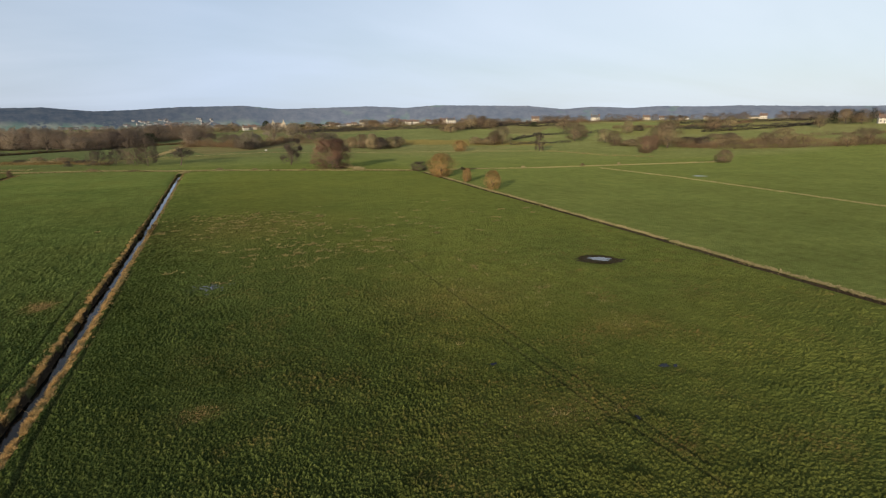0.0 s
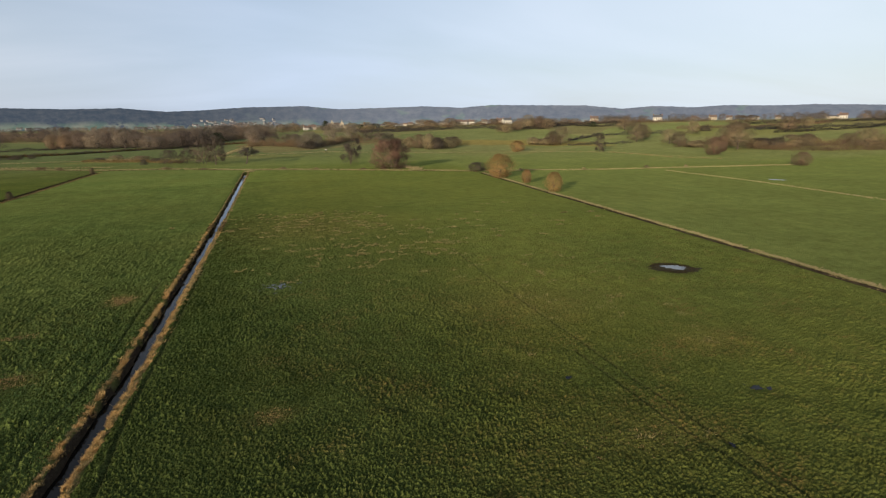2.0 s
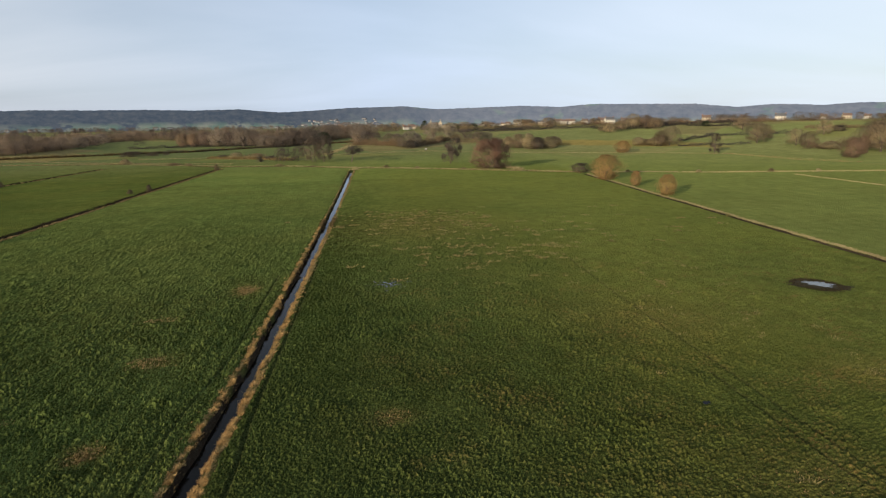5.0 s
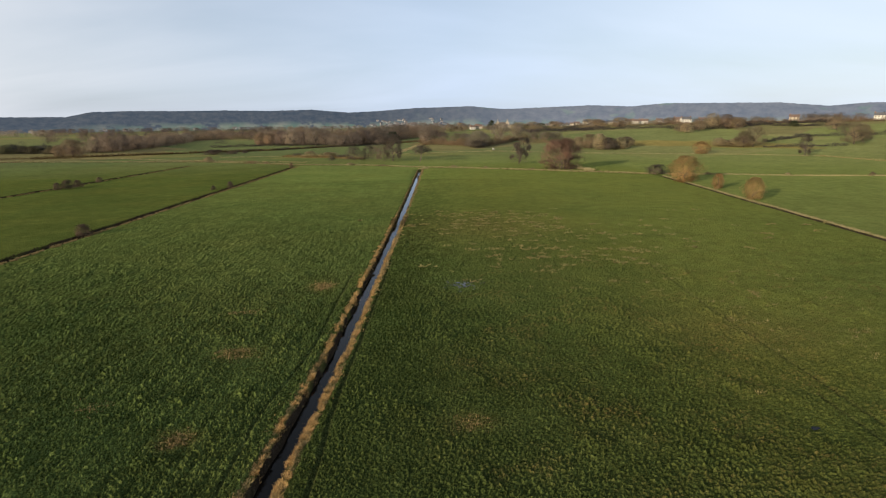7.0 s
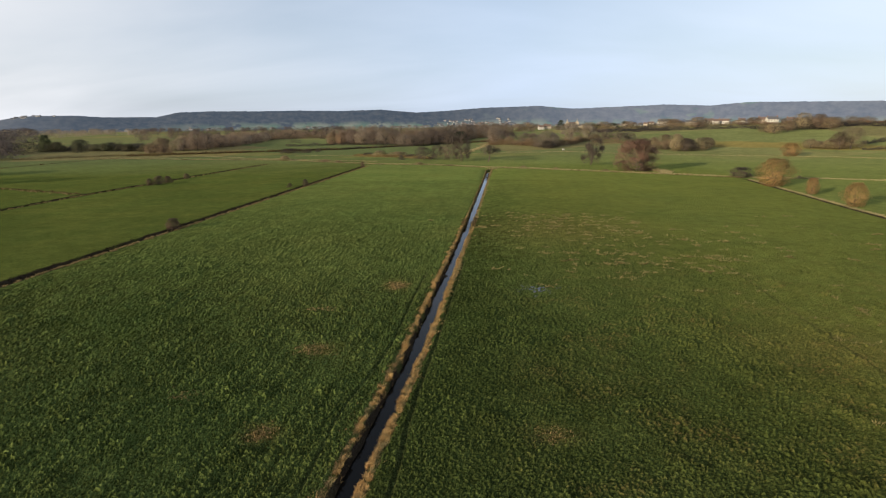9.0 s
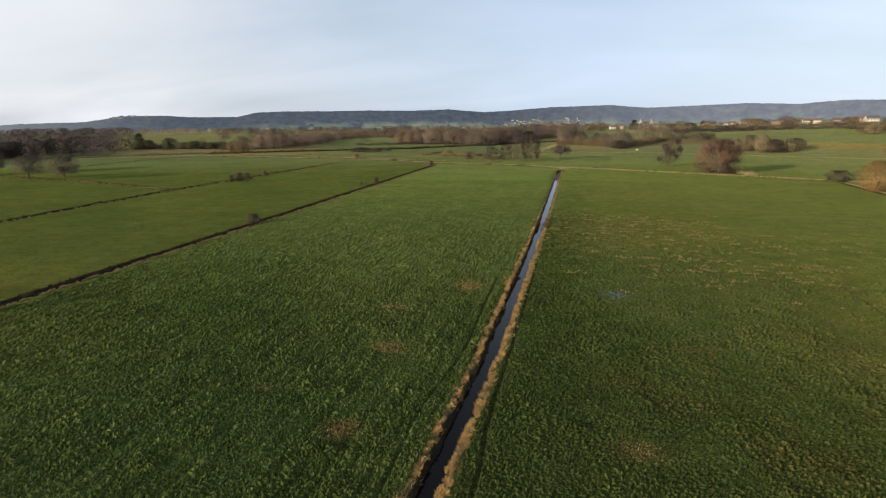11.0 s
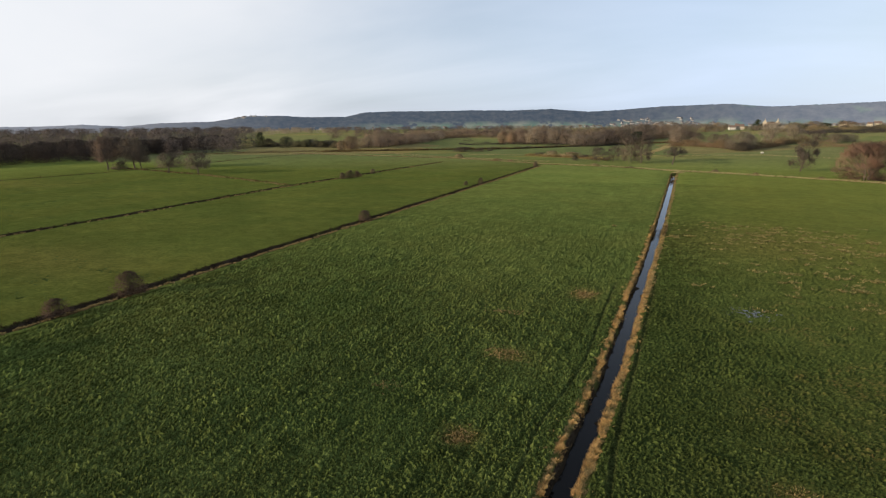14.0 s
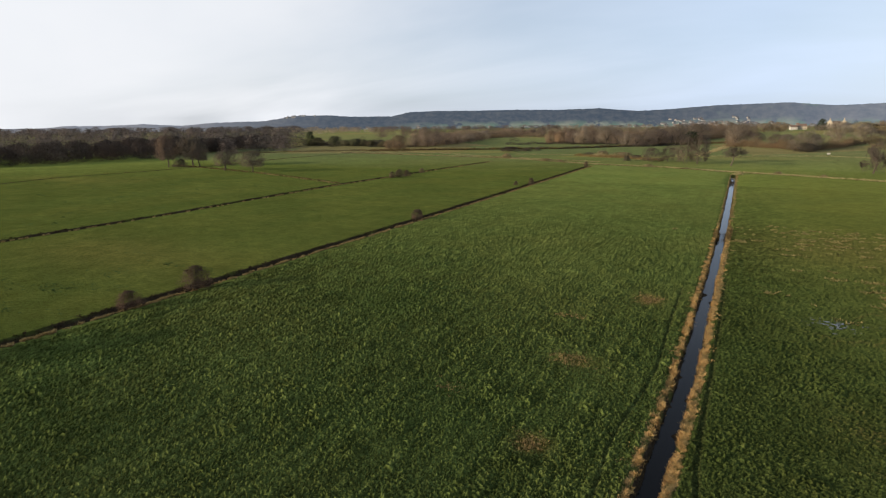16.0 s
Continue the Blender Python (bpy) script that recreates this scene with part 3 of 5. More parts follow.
def drift(x, y, size, seed):
    """Slow change over the fields, about -1 to 1."""
    u, v = x / size, y / size
    return (np.sin(u * 1.3 + seed + 1.4 * np.sin(v * 0.8 + seed)) * np.sin(v * 1.1 + 2 * seed + np.sin(u * 0.7)) + 0.5 * np.sin(u * 2.9 + v * 1.7 + seed) * np.sin(v * 2.3 - u + 3 * seed)) / 1.3


def leaf_shade(x, y):
    """How far dark leaves replace short bright grass, with self-shade painted into the tone."""
    main = np.interp(y, MAIN_Y, MAIN_X)
    return np.where(x < main, 1.16 - 0.55 * smooth(48, 100, y), 1.06 - 0.88 * smooth(2, 52, x) - 0.45 * smooth(40, 74, y) * smooth(-14, -2, x)) * (1 - 0.6 * smooth(110, 200, y))


SWARD_R = [23.5]
while SWARD_R[-1] < 235:
    SWARD_R.append(SWARD_R[-1] + 0.108 * (SWARD_R[-1] / 35) ** 1.65)


def sward(name, side, seed, label, rise, az0, az1, step):
    """The uneven top of the grass: a close cover of low leafy clumps, finer towards the foot of the walk."""
    rng = np.random.default_rng(seed)
    r, az = np.array(SWARD_R), np.radians(np.arange(az0, az1, step))
    R, A = np.meshgrid(r, az, indexing="ij")
    R = R + rng.uniform(-0.3, 0.3, R.shape) * np.gradient(r)[:, None]
    A = A + rng.uniform(-0.3, 0.3, A.shape) * radians(step)
    x, y = -6 + np.sin(A) * R, 4 + np.cos(A) * R
    main, left, right = (np.interp(y, *p) for p in ((MAIN_Y, MAIN_X), (LEFT_Y, LEFT_X), (RIGHT_Y, RIGHT_X)))
    edge = np.minimum(main - x - 1.20, (x - left - 1.9) * 0.6) if side < 0 else np.minimum(x - main - 1.20, (right - x - 1.3) * 0.6)
    bend = x + 0.35 * np.sin(y * 0.11) + 0.2 * np.sin(y * 0.37)
    near, far = 1 - smooth(60, 105, R), smooth(60, 105, R)
    t1, lot = cells(bend, y, 0.24, 0.23, seed)
    t2, lot2 = cells(x, y, 0.13, 0.13, seed + 1)
    t3, lot3 = cells(bend, y, 0.75, 2.1, seed + 2) if side < 0 else cells(bend, y, 0.95, 0.8, seed + 2)
    t4, lot4 = cells(x, y, 2.6, 2.2, seed + 3)
    row = 0.5 + 0.5 * np.cos(2 * math.pi * bend / (1.55 if side < 0 else 2.4)) if side < 0 else 0.5
    swell = 0.85 + 0.30 * drift(x, y, 5.0, seed) + (0.30 * (row - 0.5) + 0.14 * np.sin(2 * math.pi * bend / 4.7) if side < 0 else 0)
    h = near * (1.0 * t1 + 0.45 * t2 + (0.2 if side < 0 else 0.1) * t3) + far * (0.9 * t3 + 0.3 * t1)
    h = h * swell + 0.8 * t4 * (lot4 > 0.9)
    h = h * rng.uniform(0.35, 1.4, x.shape) + rng.uniform(0, 0.34, x.shape)
    bare = np.clip(1 - thinned(x.ravel(), y.ravel()).reshape(x.shape), 0, 1)
    fade = smooth(0, 0.45, edge) * smooth(23.5, 25, R) * (1 - 0.55 * smooth(90, 150, R)) * (1 - smooth(150, 230, R))
    z = ground_z(x, y) - 0.06 + smooth(0.05, 0.5, edge) * (1 - smooth(205, 232, R)) * 0.085 + fade * rise * h * (0.12 + 0.88 * bare) - 0.03 * (1 - bare)
    n, m = x.shape
    k = np.arange(n * m).reshape(n, m)
    f = np.stack([k[:-1, :-1], k[1:, :-1], k[1:, 1:], k[:-1, 1:]], -1).reshape(-1, 4)
    ok = ((edge > 0) & (y > -6) & (y < 264)).ravel()
    f = f[ok[f].all(1)]
    used = np.unique(f)
    back = np.zeros(n * m, np.int32)
    back[used] = np.arange(len(used))
    me = bpy.data.meshes.new(name)
    me.vertices.add(len(used))
    co = np.stack([x, y, z], -1).reshape(-1, 3)[used]
    me.vertices.foreach_set("co", co.astype(np.float32).ravel())
    me.loops.add(f.size)
    me.loops.foreach_set("vertex_index", back[f].ravel())
    me.polygons.add(len(f))
    me.polygons.foreach_set("loop_start", np.arange(0, f.size, 4, dtype=np.int32))
    me.update(calc_edges=True)
    me.shade_flat()
    me.materials.append(PASTURE)
    ob = new(name, me)
    tone = near * (0.45 * lot + 0.55 * lot2) + far * (0.6 * lot3 + 0.4 * lot)
    # row crests and clump tops lighter, gaps darker: shade between rows put into tone
    if side < 0:
        tone = np.clip(tone + 0.18 * (row - 0.5) + 0.22 * (t3 - 0.35), 0, 1)
    shares = dict(land(co[:, 0], co[:, 1]))
    shares["litter_shade"] = shares["litter_shade"] * 0
    shares["tone"] = tone.ravel()[used]
    shares["leafy"] = leaf_shade(co[:, 0], co[:, 1])
    shares["rusty"] = (1 - smooth(70, 110, co[:, 1])) * (side > 0) * smooth(-14, 4, co[:, 0])
    give(me, shares.items())
    tagged(ob, label, "grass", kind="stuff")


def leaves(name, side, spacing, r1, size, mat, seed, label):
    """Short broad leaves standing out of the clumps in the nearer parts of a field."""
    rng = np.random.default_rng(seed)
    gx, gy = np.meshgrid(np.arange(-82, -17, spacing) if side < 0 else np.arange(-17, 72, spacing), np.arange(6, r1 + 6, spacing))
    x, y = (v.ravel() + rng.uniform(-0.45, 0.45, v.size) * spacing for v in (gx, gy))
    main, left, right = (np.interp(y, *p) for p in ((MAIN_Y, MAIN_X), (LEFT_Y, LEFT_X), (RIGHT_Y, RIGHT_X)))
    r = np.hypot(x + 6, y - 4)
    good = (x < main - 1.3) & (x > left + 2.2) if side < 0 else (x > main + 1.6) & (x < right - 1.8)
    good &= (r > 23) & (r < r1) & (rng.uniform(0, 1, len(x)) > thinned(x, y) * 1.3) & (rng.uniform(0, 1, len(x)) > smooth(r1 * 0.6, r1, r) * 0.9)
    good &= rng.uniform(0, 1, len(x)) < 0.2 + 0.9 * leaf_shade(x, y)
    good &= (y > 3 + 0.12 * np.abs(x + 6))
    x, y = x[good], y[good]
    hh = size * rng.lognormal(0, 0.35, len(x))
    tri = tufts(x, y, ground_z(x, y) + 0.05, hh + 0.06, size * 0.42 * rng.uniform(0.7, 1.4, len(x)), 5, rng, 1.05)
    tagged(soup(name, tri, mat), label, "grass", kind="stuff")


leaves("grass", -1, 0.27, 74, 0.13, GRASS_LUSH, 12, "lush dark-green leafy grass in rough rows")
leaves("grass", 1, 0.30, 62, 0.12, GRASS_DAMP, 15, "dark damp grass and leafy weeds in the pasture")
sward("grass_sward", -1, 61, "close cover of lush leafy grass in rough rows", 0.23, -78, 8, 0.155)
sward("grass_sward", 1, 62, "close cover of short tussocky pasture grass", 0.23, -30, 80, 0.165)


def rushes():
    """Dark rush tufts strewn over the wet western field."""
    rng = np.random.default_rng(5)
    hub = np.concatenate([np.stack([rng.uniform(-262, -152, 80), rng.uniform(66, 160, 80)]), np.stack([rng.uniform(-112, -84, 26), rng.uniform(26, 62, 26)])], 1)
    pick = rng.integers(0, 106, 1300)
    x, y = hub[0][pick] + rng.normal(0, 2.2, 1300), hub[1][pick] + rng.normal(0, 0.6, 1300)
    tri = tufts(x, y, ground_z(x, y), rng.uniform(0.08, 0.24, 1300), rng.uniform(0.08, 0.18, 1300), 8, rng, 1.3)
    tagged(soup("rushes", tri, GRASS_LUSH), "dark rush tufts strewn over the wet pasture", "rushes", kind="stuff")


rushes()


def brown_patches():
    """Short reddish-brown dead growth in the bare patches."""
    rng = np.random.default_rng(77)
    X, Y = [], []
    for cx, cy, rx, ry, amount in PATCHES[:5] + PATCHES[6:7] + PATCHES[8:9]:
        n = int(rx * ry * 55 * amount)
        X.append(rng.normal(cx, rx * 0.5, n)), Y.append(rng.normal(cy, ry * 0.5, n))
    x, y = np.concatenate(X), np.concatenate(Y)
    tri = tufts(x, y, ground_z(x, y), rng.uniform(0.12, 0.26, len(x)), rng.uniform(0.07, 0.13, len(x)), 7, rng, 1.0)
    tagged(soup("brown_growth", tri, RUST), "reddish-brown dead growth in thin patches of the pasture", "grass", kind="stuff")


brown_patches()


def pale_tussocks():
    """Bleached tussocks in loose drifts across the middle field."""
    rng = np.random.default_rng(21)
    xs, ys = [], []
    for cx, cy, rx, ry, n in ((4, 128, 17, 14, 640), (16, 94, 19, 18, 560), (33, 62, 9, 8, 90), (20.4, 45.6, 0.3, 0.3, 4), (33.2, 77, 0.6, 4, 16), (34.1, 70, 0.5, 3, 14), (42.3, 55, 0.6, 0.6, 7), (41, 51.4, 0.6, 0.6, 7), (40.7, 47, 0.8, 0.7, 12), (39, 43.6, 1.0, 0.8, 16), (42.2, 69.7, 0.8, 0.8, 6),
                              (23, 30, 4.0, 2.0, 12), (-1, 78, 4, 3, 8), (50, 120, 18, 20, 110)):
        # loose clusters, each strewn along a low streak
        c = max(1, n // 6)
        hx, hy = rng.normal(cx, rx * 0.6, c), rng.normal(cy, ry * 0.6, c)
        pick = rng.integers(0, c, n)
        xs.append(hx[pick] + rng.normal(0, min(0.7, rx * 0.5), n)), ys.append(hy[pick] + rng.normal(0, min(0.4, ry * 0.5), n))
    x, y = np.concatenate(xs), np.concatenate(ys)
    far = smooth(60, 120, y)
    tri = tufts(x, y, ground_z(x, y), rng.uniform(0.13, 0.24, len(x)) * (1 + far * 0.5) + 0.12 * (1 - smooth(90, 135, y)), rng.uniform(0.10, 0.20, len(x)) * (1 + far * 1.0), 9, rng, 1.2)
    tagged(soup("pale_tussocks", tri, BLEACHED), "bleached straw-coloured tussocks scattered over the pasture", "grass", kind="stuff")


pale_tussocks()


def fringe(name, along_y, us, vs, offsets, per_m, height, width, mat, seed, label, k=6, gap=0.3, tuft=0.0, lean=0.7, taper=None):
    """Tall dead grass along a line. offsets: (centre, spread) pairs across it."""
    rng = np.random.default_rng(seed)
    X, Y = [], []
    for off, spread in offsets:
        n = int((us[-1] - us[0]) * per_m)
        u = rng.uniform(us[0], us[-1], n)
        thin = np.sin(u * 0.55 + off) + np.sin(u * 0.17 + seed) * 0.8 + np.sin(u * 1.9) * 0.5
        u = u[thin > -1.4 + gap * 2 * rng.uniform(0, 1, n) - 0.6]
        if taper:
            u = u[rng.uniform(0, 1, len(u)) > smooth(*taper, u)]
        if tuft:
            # gathered into clumps of uneven spacing
            hub = rng.uniform(us[0], us[-1], int((us[-1] - us[0]) / tuft))
            if taper:
                hub = hub[rng.uniform(0, 1, len(hub)) > smooth(*taper, hub) * 0.95]
            pick = rng.integers(0, len(hub), len(u))
            u = hub[pick] + rng.normal(0, 0.16, len(u))
            off = off + rng.normal(0, spread * 0.8, len(hub))[pick]
            spread = spread * 0.6
        v = np.interp(u, us, vs) + off + rng.normal(0, spread, len(u)) + wobble(u * 0.37, seed, 0.09)
        X.append(v if along_y else u), Y.append(u if along_y else v)
    x, y = np.concatenate(X), np.concatenate(Y)
    hh = height * rng.lognormal(0, 0.28, len(x))
    tri = tufts(x, y, ground_z(x, y), hh, width * rng.uniform(0.7, 1.4, len(x)), k, rng, lean)
    return tagged(soup(name, tri, mat), label, "grass", kind="stuff")


NEAR_Y, NEAR_X = (-10, 15, 36, 55, 80, 132, 150), (-16.9, -17.1, -17.0, -16.55, -16.7, -17.1, -17.4)
AWAY_Y, AWAY_X = (80, 132, 200, 264), (-16.6, -17.1, -18.2, -19.3)
fringe("ditch_grass", True, NEAR_Y, NEAR_X, ((0.90, 0.12), (1.14, 0.26)), 56.0, 0.14, 0.058, STRAW, 31, "golden dead grass fringing the water-filled ditch", k=8, gap=0.8, tuft=0.55, lean=1.15, taper=(60, 150))
fringe("ditch_grass", True, NEAR_Y, NEAR_X, ((-1.08, 0.12), (-1.36, 0.28)), 40.0, 0.14, 0.058, STRAW, 104, "golden dead grass fringing the water-filled ditch", k=8, gap=1.2, tuft=0.75, lean=1.15, taper=(60, 150))
fringe("ditch_grass", True, NEAR_Y, NEAR_X, ((0.98, 0.16), (1.22, 0.24), (-1.2, 0.20)), 24.0, 0.13, 0.062, STRAW_DULL, 111, "dull dead grass fringing the water-filled ditch", k=8, gap=0.8, tuft=0.5, lean=1.15, taper=(60, 150))
fringe("ditch_grass", True, AWAY_Y, AWAY_X, ((1.05, 0.16), (1.4, 0.25)), 9.0, 0.19, 0.09, STRAW_DULL, 85, "dull dead grass fringing the water-filled ditch", k=6, gap=0.6, tuft=0.9)
fringe("ditch_grass", True, AWAY_Y, AWAY_X, ((-1.0, 0.16),), 14.0, 0.17, 0.09, STRAW_DULL, 109, "dull dead grass fringing the water-filled ditch", k=6, gap=0.8, tuft=0.9)
fringe("ditch_sedge", True, AWAY_Y, AWAY_X, ((-0.85, 0.12), (0.85, 0.15)), 7.0, 0.15, 0.09, SEDGE, 86, "brown sedge fringing the water-filled ditch", k=6, gap=0.5)
fringe("ditch_sedge", True, MAIN_Y, MAIN_X, ((0.86, 0.10), (-0.90, 0.09)), 5.0, 0.15, 0.07, SEDGE, 32, "brown sedge on the ditch bank")
fringe("ditch_grass", True, LEFT_Y, LEFT_X, ((1.15, 0.12), (1.45, 0.20)), 16.0, 0.22, 0.11, STRAW_DULL, 33, "dull straw-coloured grass along the ditch edge", gap=0.6, tuft=0.8)
fringe("ditch_sedge", True, LEFT_Y, LEFT_X, ((-0.95, 0.2), (0.5, 0.3)), 5.0, 0.28, 0.10, DARK_SEDGE, 34, "dark brown sedge lining the ditch")
fringe("ditch_sedge", True, FAR_Y, FAR_X, ((-0.8, 0.3), (0.5, 0.3)), 5.0, 0.34, 0.12, DARK_SEDGE, 35, "dark brown sedge lining the ditch")
fringe("ditch_grass", True, FAR_Y, FAR_X, ((1.60, 0.25),), 14.0, 0.24, 0.14, STRAW_DULL, 110, "dull straw-coloured grass along the ditch edge", gap=0.8, tuft=1.6)
fringe("ditch_grass", True, RIGHT_Y, RIGHT_X, ((0.95, 0.18), (1.35, 0.34)), 24.0, 0.15, 0.10, MARGIN, 36, "bleached dead grass along the boundary ditch", gap=0.2, lean=1.2)
fringe("ditch_sedge", True, RIGHT_Y, RIGHT_X, ((0.25, 0.20),), 12.0, 0.14, 0.10, DARK_SEDGE, 37, "dark brown sedge along the boundary ditch")
fringe("ditch_sedge", True, WEST_Y, WEST_X, ((0, 0.6),), 4.0, 0.45, 0.18, SEDGE, 38, "brown sedge lining the ditch")
fringe("ditch_sedge", True, (121, 131), (-16.95, -17.1), ((0.8, 0.4), (-0.7, 0.3)), 22.0, 0.4, 0.14, SEDGE, 101, "dark clump of sedge where the ditch bends", gap=0)
fringe("reed_bank", True, (264.5, 268.5), (-18.6, -17.2), ((0, 0.7),), 40.0, 0.5, 0.2, MARGIN, 102, "pale reeds at the ditch end", gap=0)
END_X, END_Y = (-300, -152, -87, -49.5, -21.6, 1.3, 28.6, 64, 80), (345, 329, 299, 292, 277, 270, 257, 240, 230)
fringe("field_margin", False, END_X, END_Y, ((0, 0.8), (1.3, 0.8)), 10.0, 0.42, 0.22, MARGIN, 39, "bleached rough grass along the field boundary")
fringe("field_margin_sedge", False, END_X, END_Y, ((-1.5, 0.5),), 1.0, 0.5, 0.25, SEDGE, 40, "brown rough herbage along the field boundary")
NE_X, NE_Y = (84, 109, 133, 164, 195, 236), (229, 226, 218, 215, 211, 206)
fringe("field_margin", False, NE_X, NE_Y, ((0, 0.6), (1.2, 0.6)), 9.0, 0.32, 0.18, MARGIN, 41, "bleached rough grass along the field boundary")
EAST_Y, EAST_X = (60, 83, 120, 159, 197, 205), (151, 153, 157, 160.4, 160, 160)
fringe("field_margin", True, EAST_Y, EAST_X, ((0, 0.5),), 12.0, 0.20, 0.15, MARGIN, 42, "bleached rough grass along the field boundary", gap=0.0)
BRANCH_X, BRANCH_Y = (-300, -249, -221, -192, -149), (200, 192, 187, 179, 166)
fringe("field_margin", False, BRANCH_X, BRANCH_Y, ((-0.8, 0.5),), 1.5, 0.5, 0.28, STRAW_DULL, 43, "bleached rough grass along the field boundary")
fringe("field_margin_sedge", False, BRANCH_X, BRANCH_Y, ((0.5, 0.4),), 3.0, 0.5, 0.28, SEDGE, 44, "brown sedge along the field boundary")
BACK_X, BACK_Y = (-160, -61, -13.6, 27, 58, 110, 170, 210, 232), (372, 383, 398, 408, 388, 365, 344, 320, 262)
fringe("field_margin", False, BACK_X, BACK_Y, ((0, 1.0),), 5.0, 0.34, 0.26, MARGIN, 45, "bleached rough grass along the field boundary")
HEDGE_X, HEDGE_Y = (-290, -196, -155, -120, -95, -70, -30), (372, 432, 456, 498, 528, 549, 565)
fringe("low_hedge", False, HEDGE_X, HEDGE_Y, ((0, 0.9),), 6.0, 1.6, 0.35, SEDGE, 46, "low dark brown hedge between meadows")


# ---- trees ----
def prism(p0, p1, r0, r1, sides=4):
    """Triangles of a tapered branch."""
    p0, p1 = np.asarray(p0, float), np.asarray(p1, float)
    d = p1 - p0
    n = np.linalg.norm(d)
    if n < 1e-6:
        return np.zeros((0, 3, 3))
    d = d / n
    u = np.cross(d, (0.31, 0.87, 0.38))
    u /= np.linalg.norm(u)
    v = np.cross(d, u)
    a = np.arange(sides) * 2 * math.pi / sides
    ring = np.cos(a)[:, None] * u + np.sin(a)[:, None] * v
    lo, hi = p0 + ring * r0, p1 + ring * r1
    k = (np.arange(sides) + 1) % sides
    return np.concatenate([np.stack([lo, lo[k], hi[k]], 1), np.stack([lo, hi[k], hi], 1)])


def slivers(pos, way, length, width, rng):
    """Twigs, one long thin triangle each."""
    n = len(pos)
    way = way / np.linalg.norm(way, axis=1, keepdims=True)
    side = np.cross(way, rng.normal(0, 1, (n, 3)))
    side /= np.linalg.norm(side, axis=1, keepdims=True)
    a = pos - way * length[:, None] * 0.4
    return np.stack([a - side * width[:, None] / 2, a + side * width[:, None] / 2, pos + way * length[:, None] * 0.6], 1)


# crown: foot height, clumps, clump size, share of twigs in clumps, twigs, twig width, trunk height, lean, stems
KINDS = {
    "spread": dict(dome=False, low=0.10, clumps=26, size=0.13, gather=0.40, twigs=2900, width=0.0088, trunk=0.28, lean=0.05, stems=1),
    "oak": dict(dome=False, low=0.26, clumps=26, size=0.12, gather=0.45, twigs=2800, width=0.0090, trunk=0.36, lean=0.08, stems=1),
    "thin": dict(dome=False, low=0.10, clumps=18, size=0.13, gather=0.5, twigs=1900, width=0.0130, trunk=0.35, lean=0.06, stems=2),
    "lean": dict(dome=False, low=0.08, clumps=16, size=0.12, gather=0.65, twigs=2500, width=0.0125, trunk=0.36, lean=0.22, stems=1),
    "dead": dict(dome=False, low=0.45, clumps=12, size=0.12, gather=0.6, twigs=1300, width=0.0130, trunk=0.50, lean=0.16, stems=1),
    "big": dict(dome=True, low=0.0, clumps=52, size=0.10, gather=0.62, twigs=8000, width=0.0062, trunk=0.16, lean=0.0, stems=4),
    "willow": dict(dome=True, low=0.02, clumps=30, size=0.11, gather=0.20, twigs=7000, width=0.0068, trunk=0.22, lean=0.02, stems=1),
    "shrub": dict(dome=True, low=0.0, clumps=18, size=0.15, gather=0.45, twigs=3800, width=0.0170, trunk=0.10, lean=0.0, stems=5),
    "far": dict(dome=True, low=0.0, clumps=10, size=0.15, gather=0.35, twigs=190, width=0.050, trunk=0.25, lean=0.03, stems=1),
    "grove": dict(dome=True, low=0.02, clumps=14, size=0.14, gather=0.35, twigs=640, width=0.022, trunk=0.28, lean=0.03, stems=1),
}


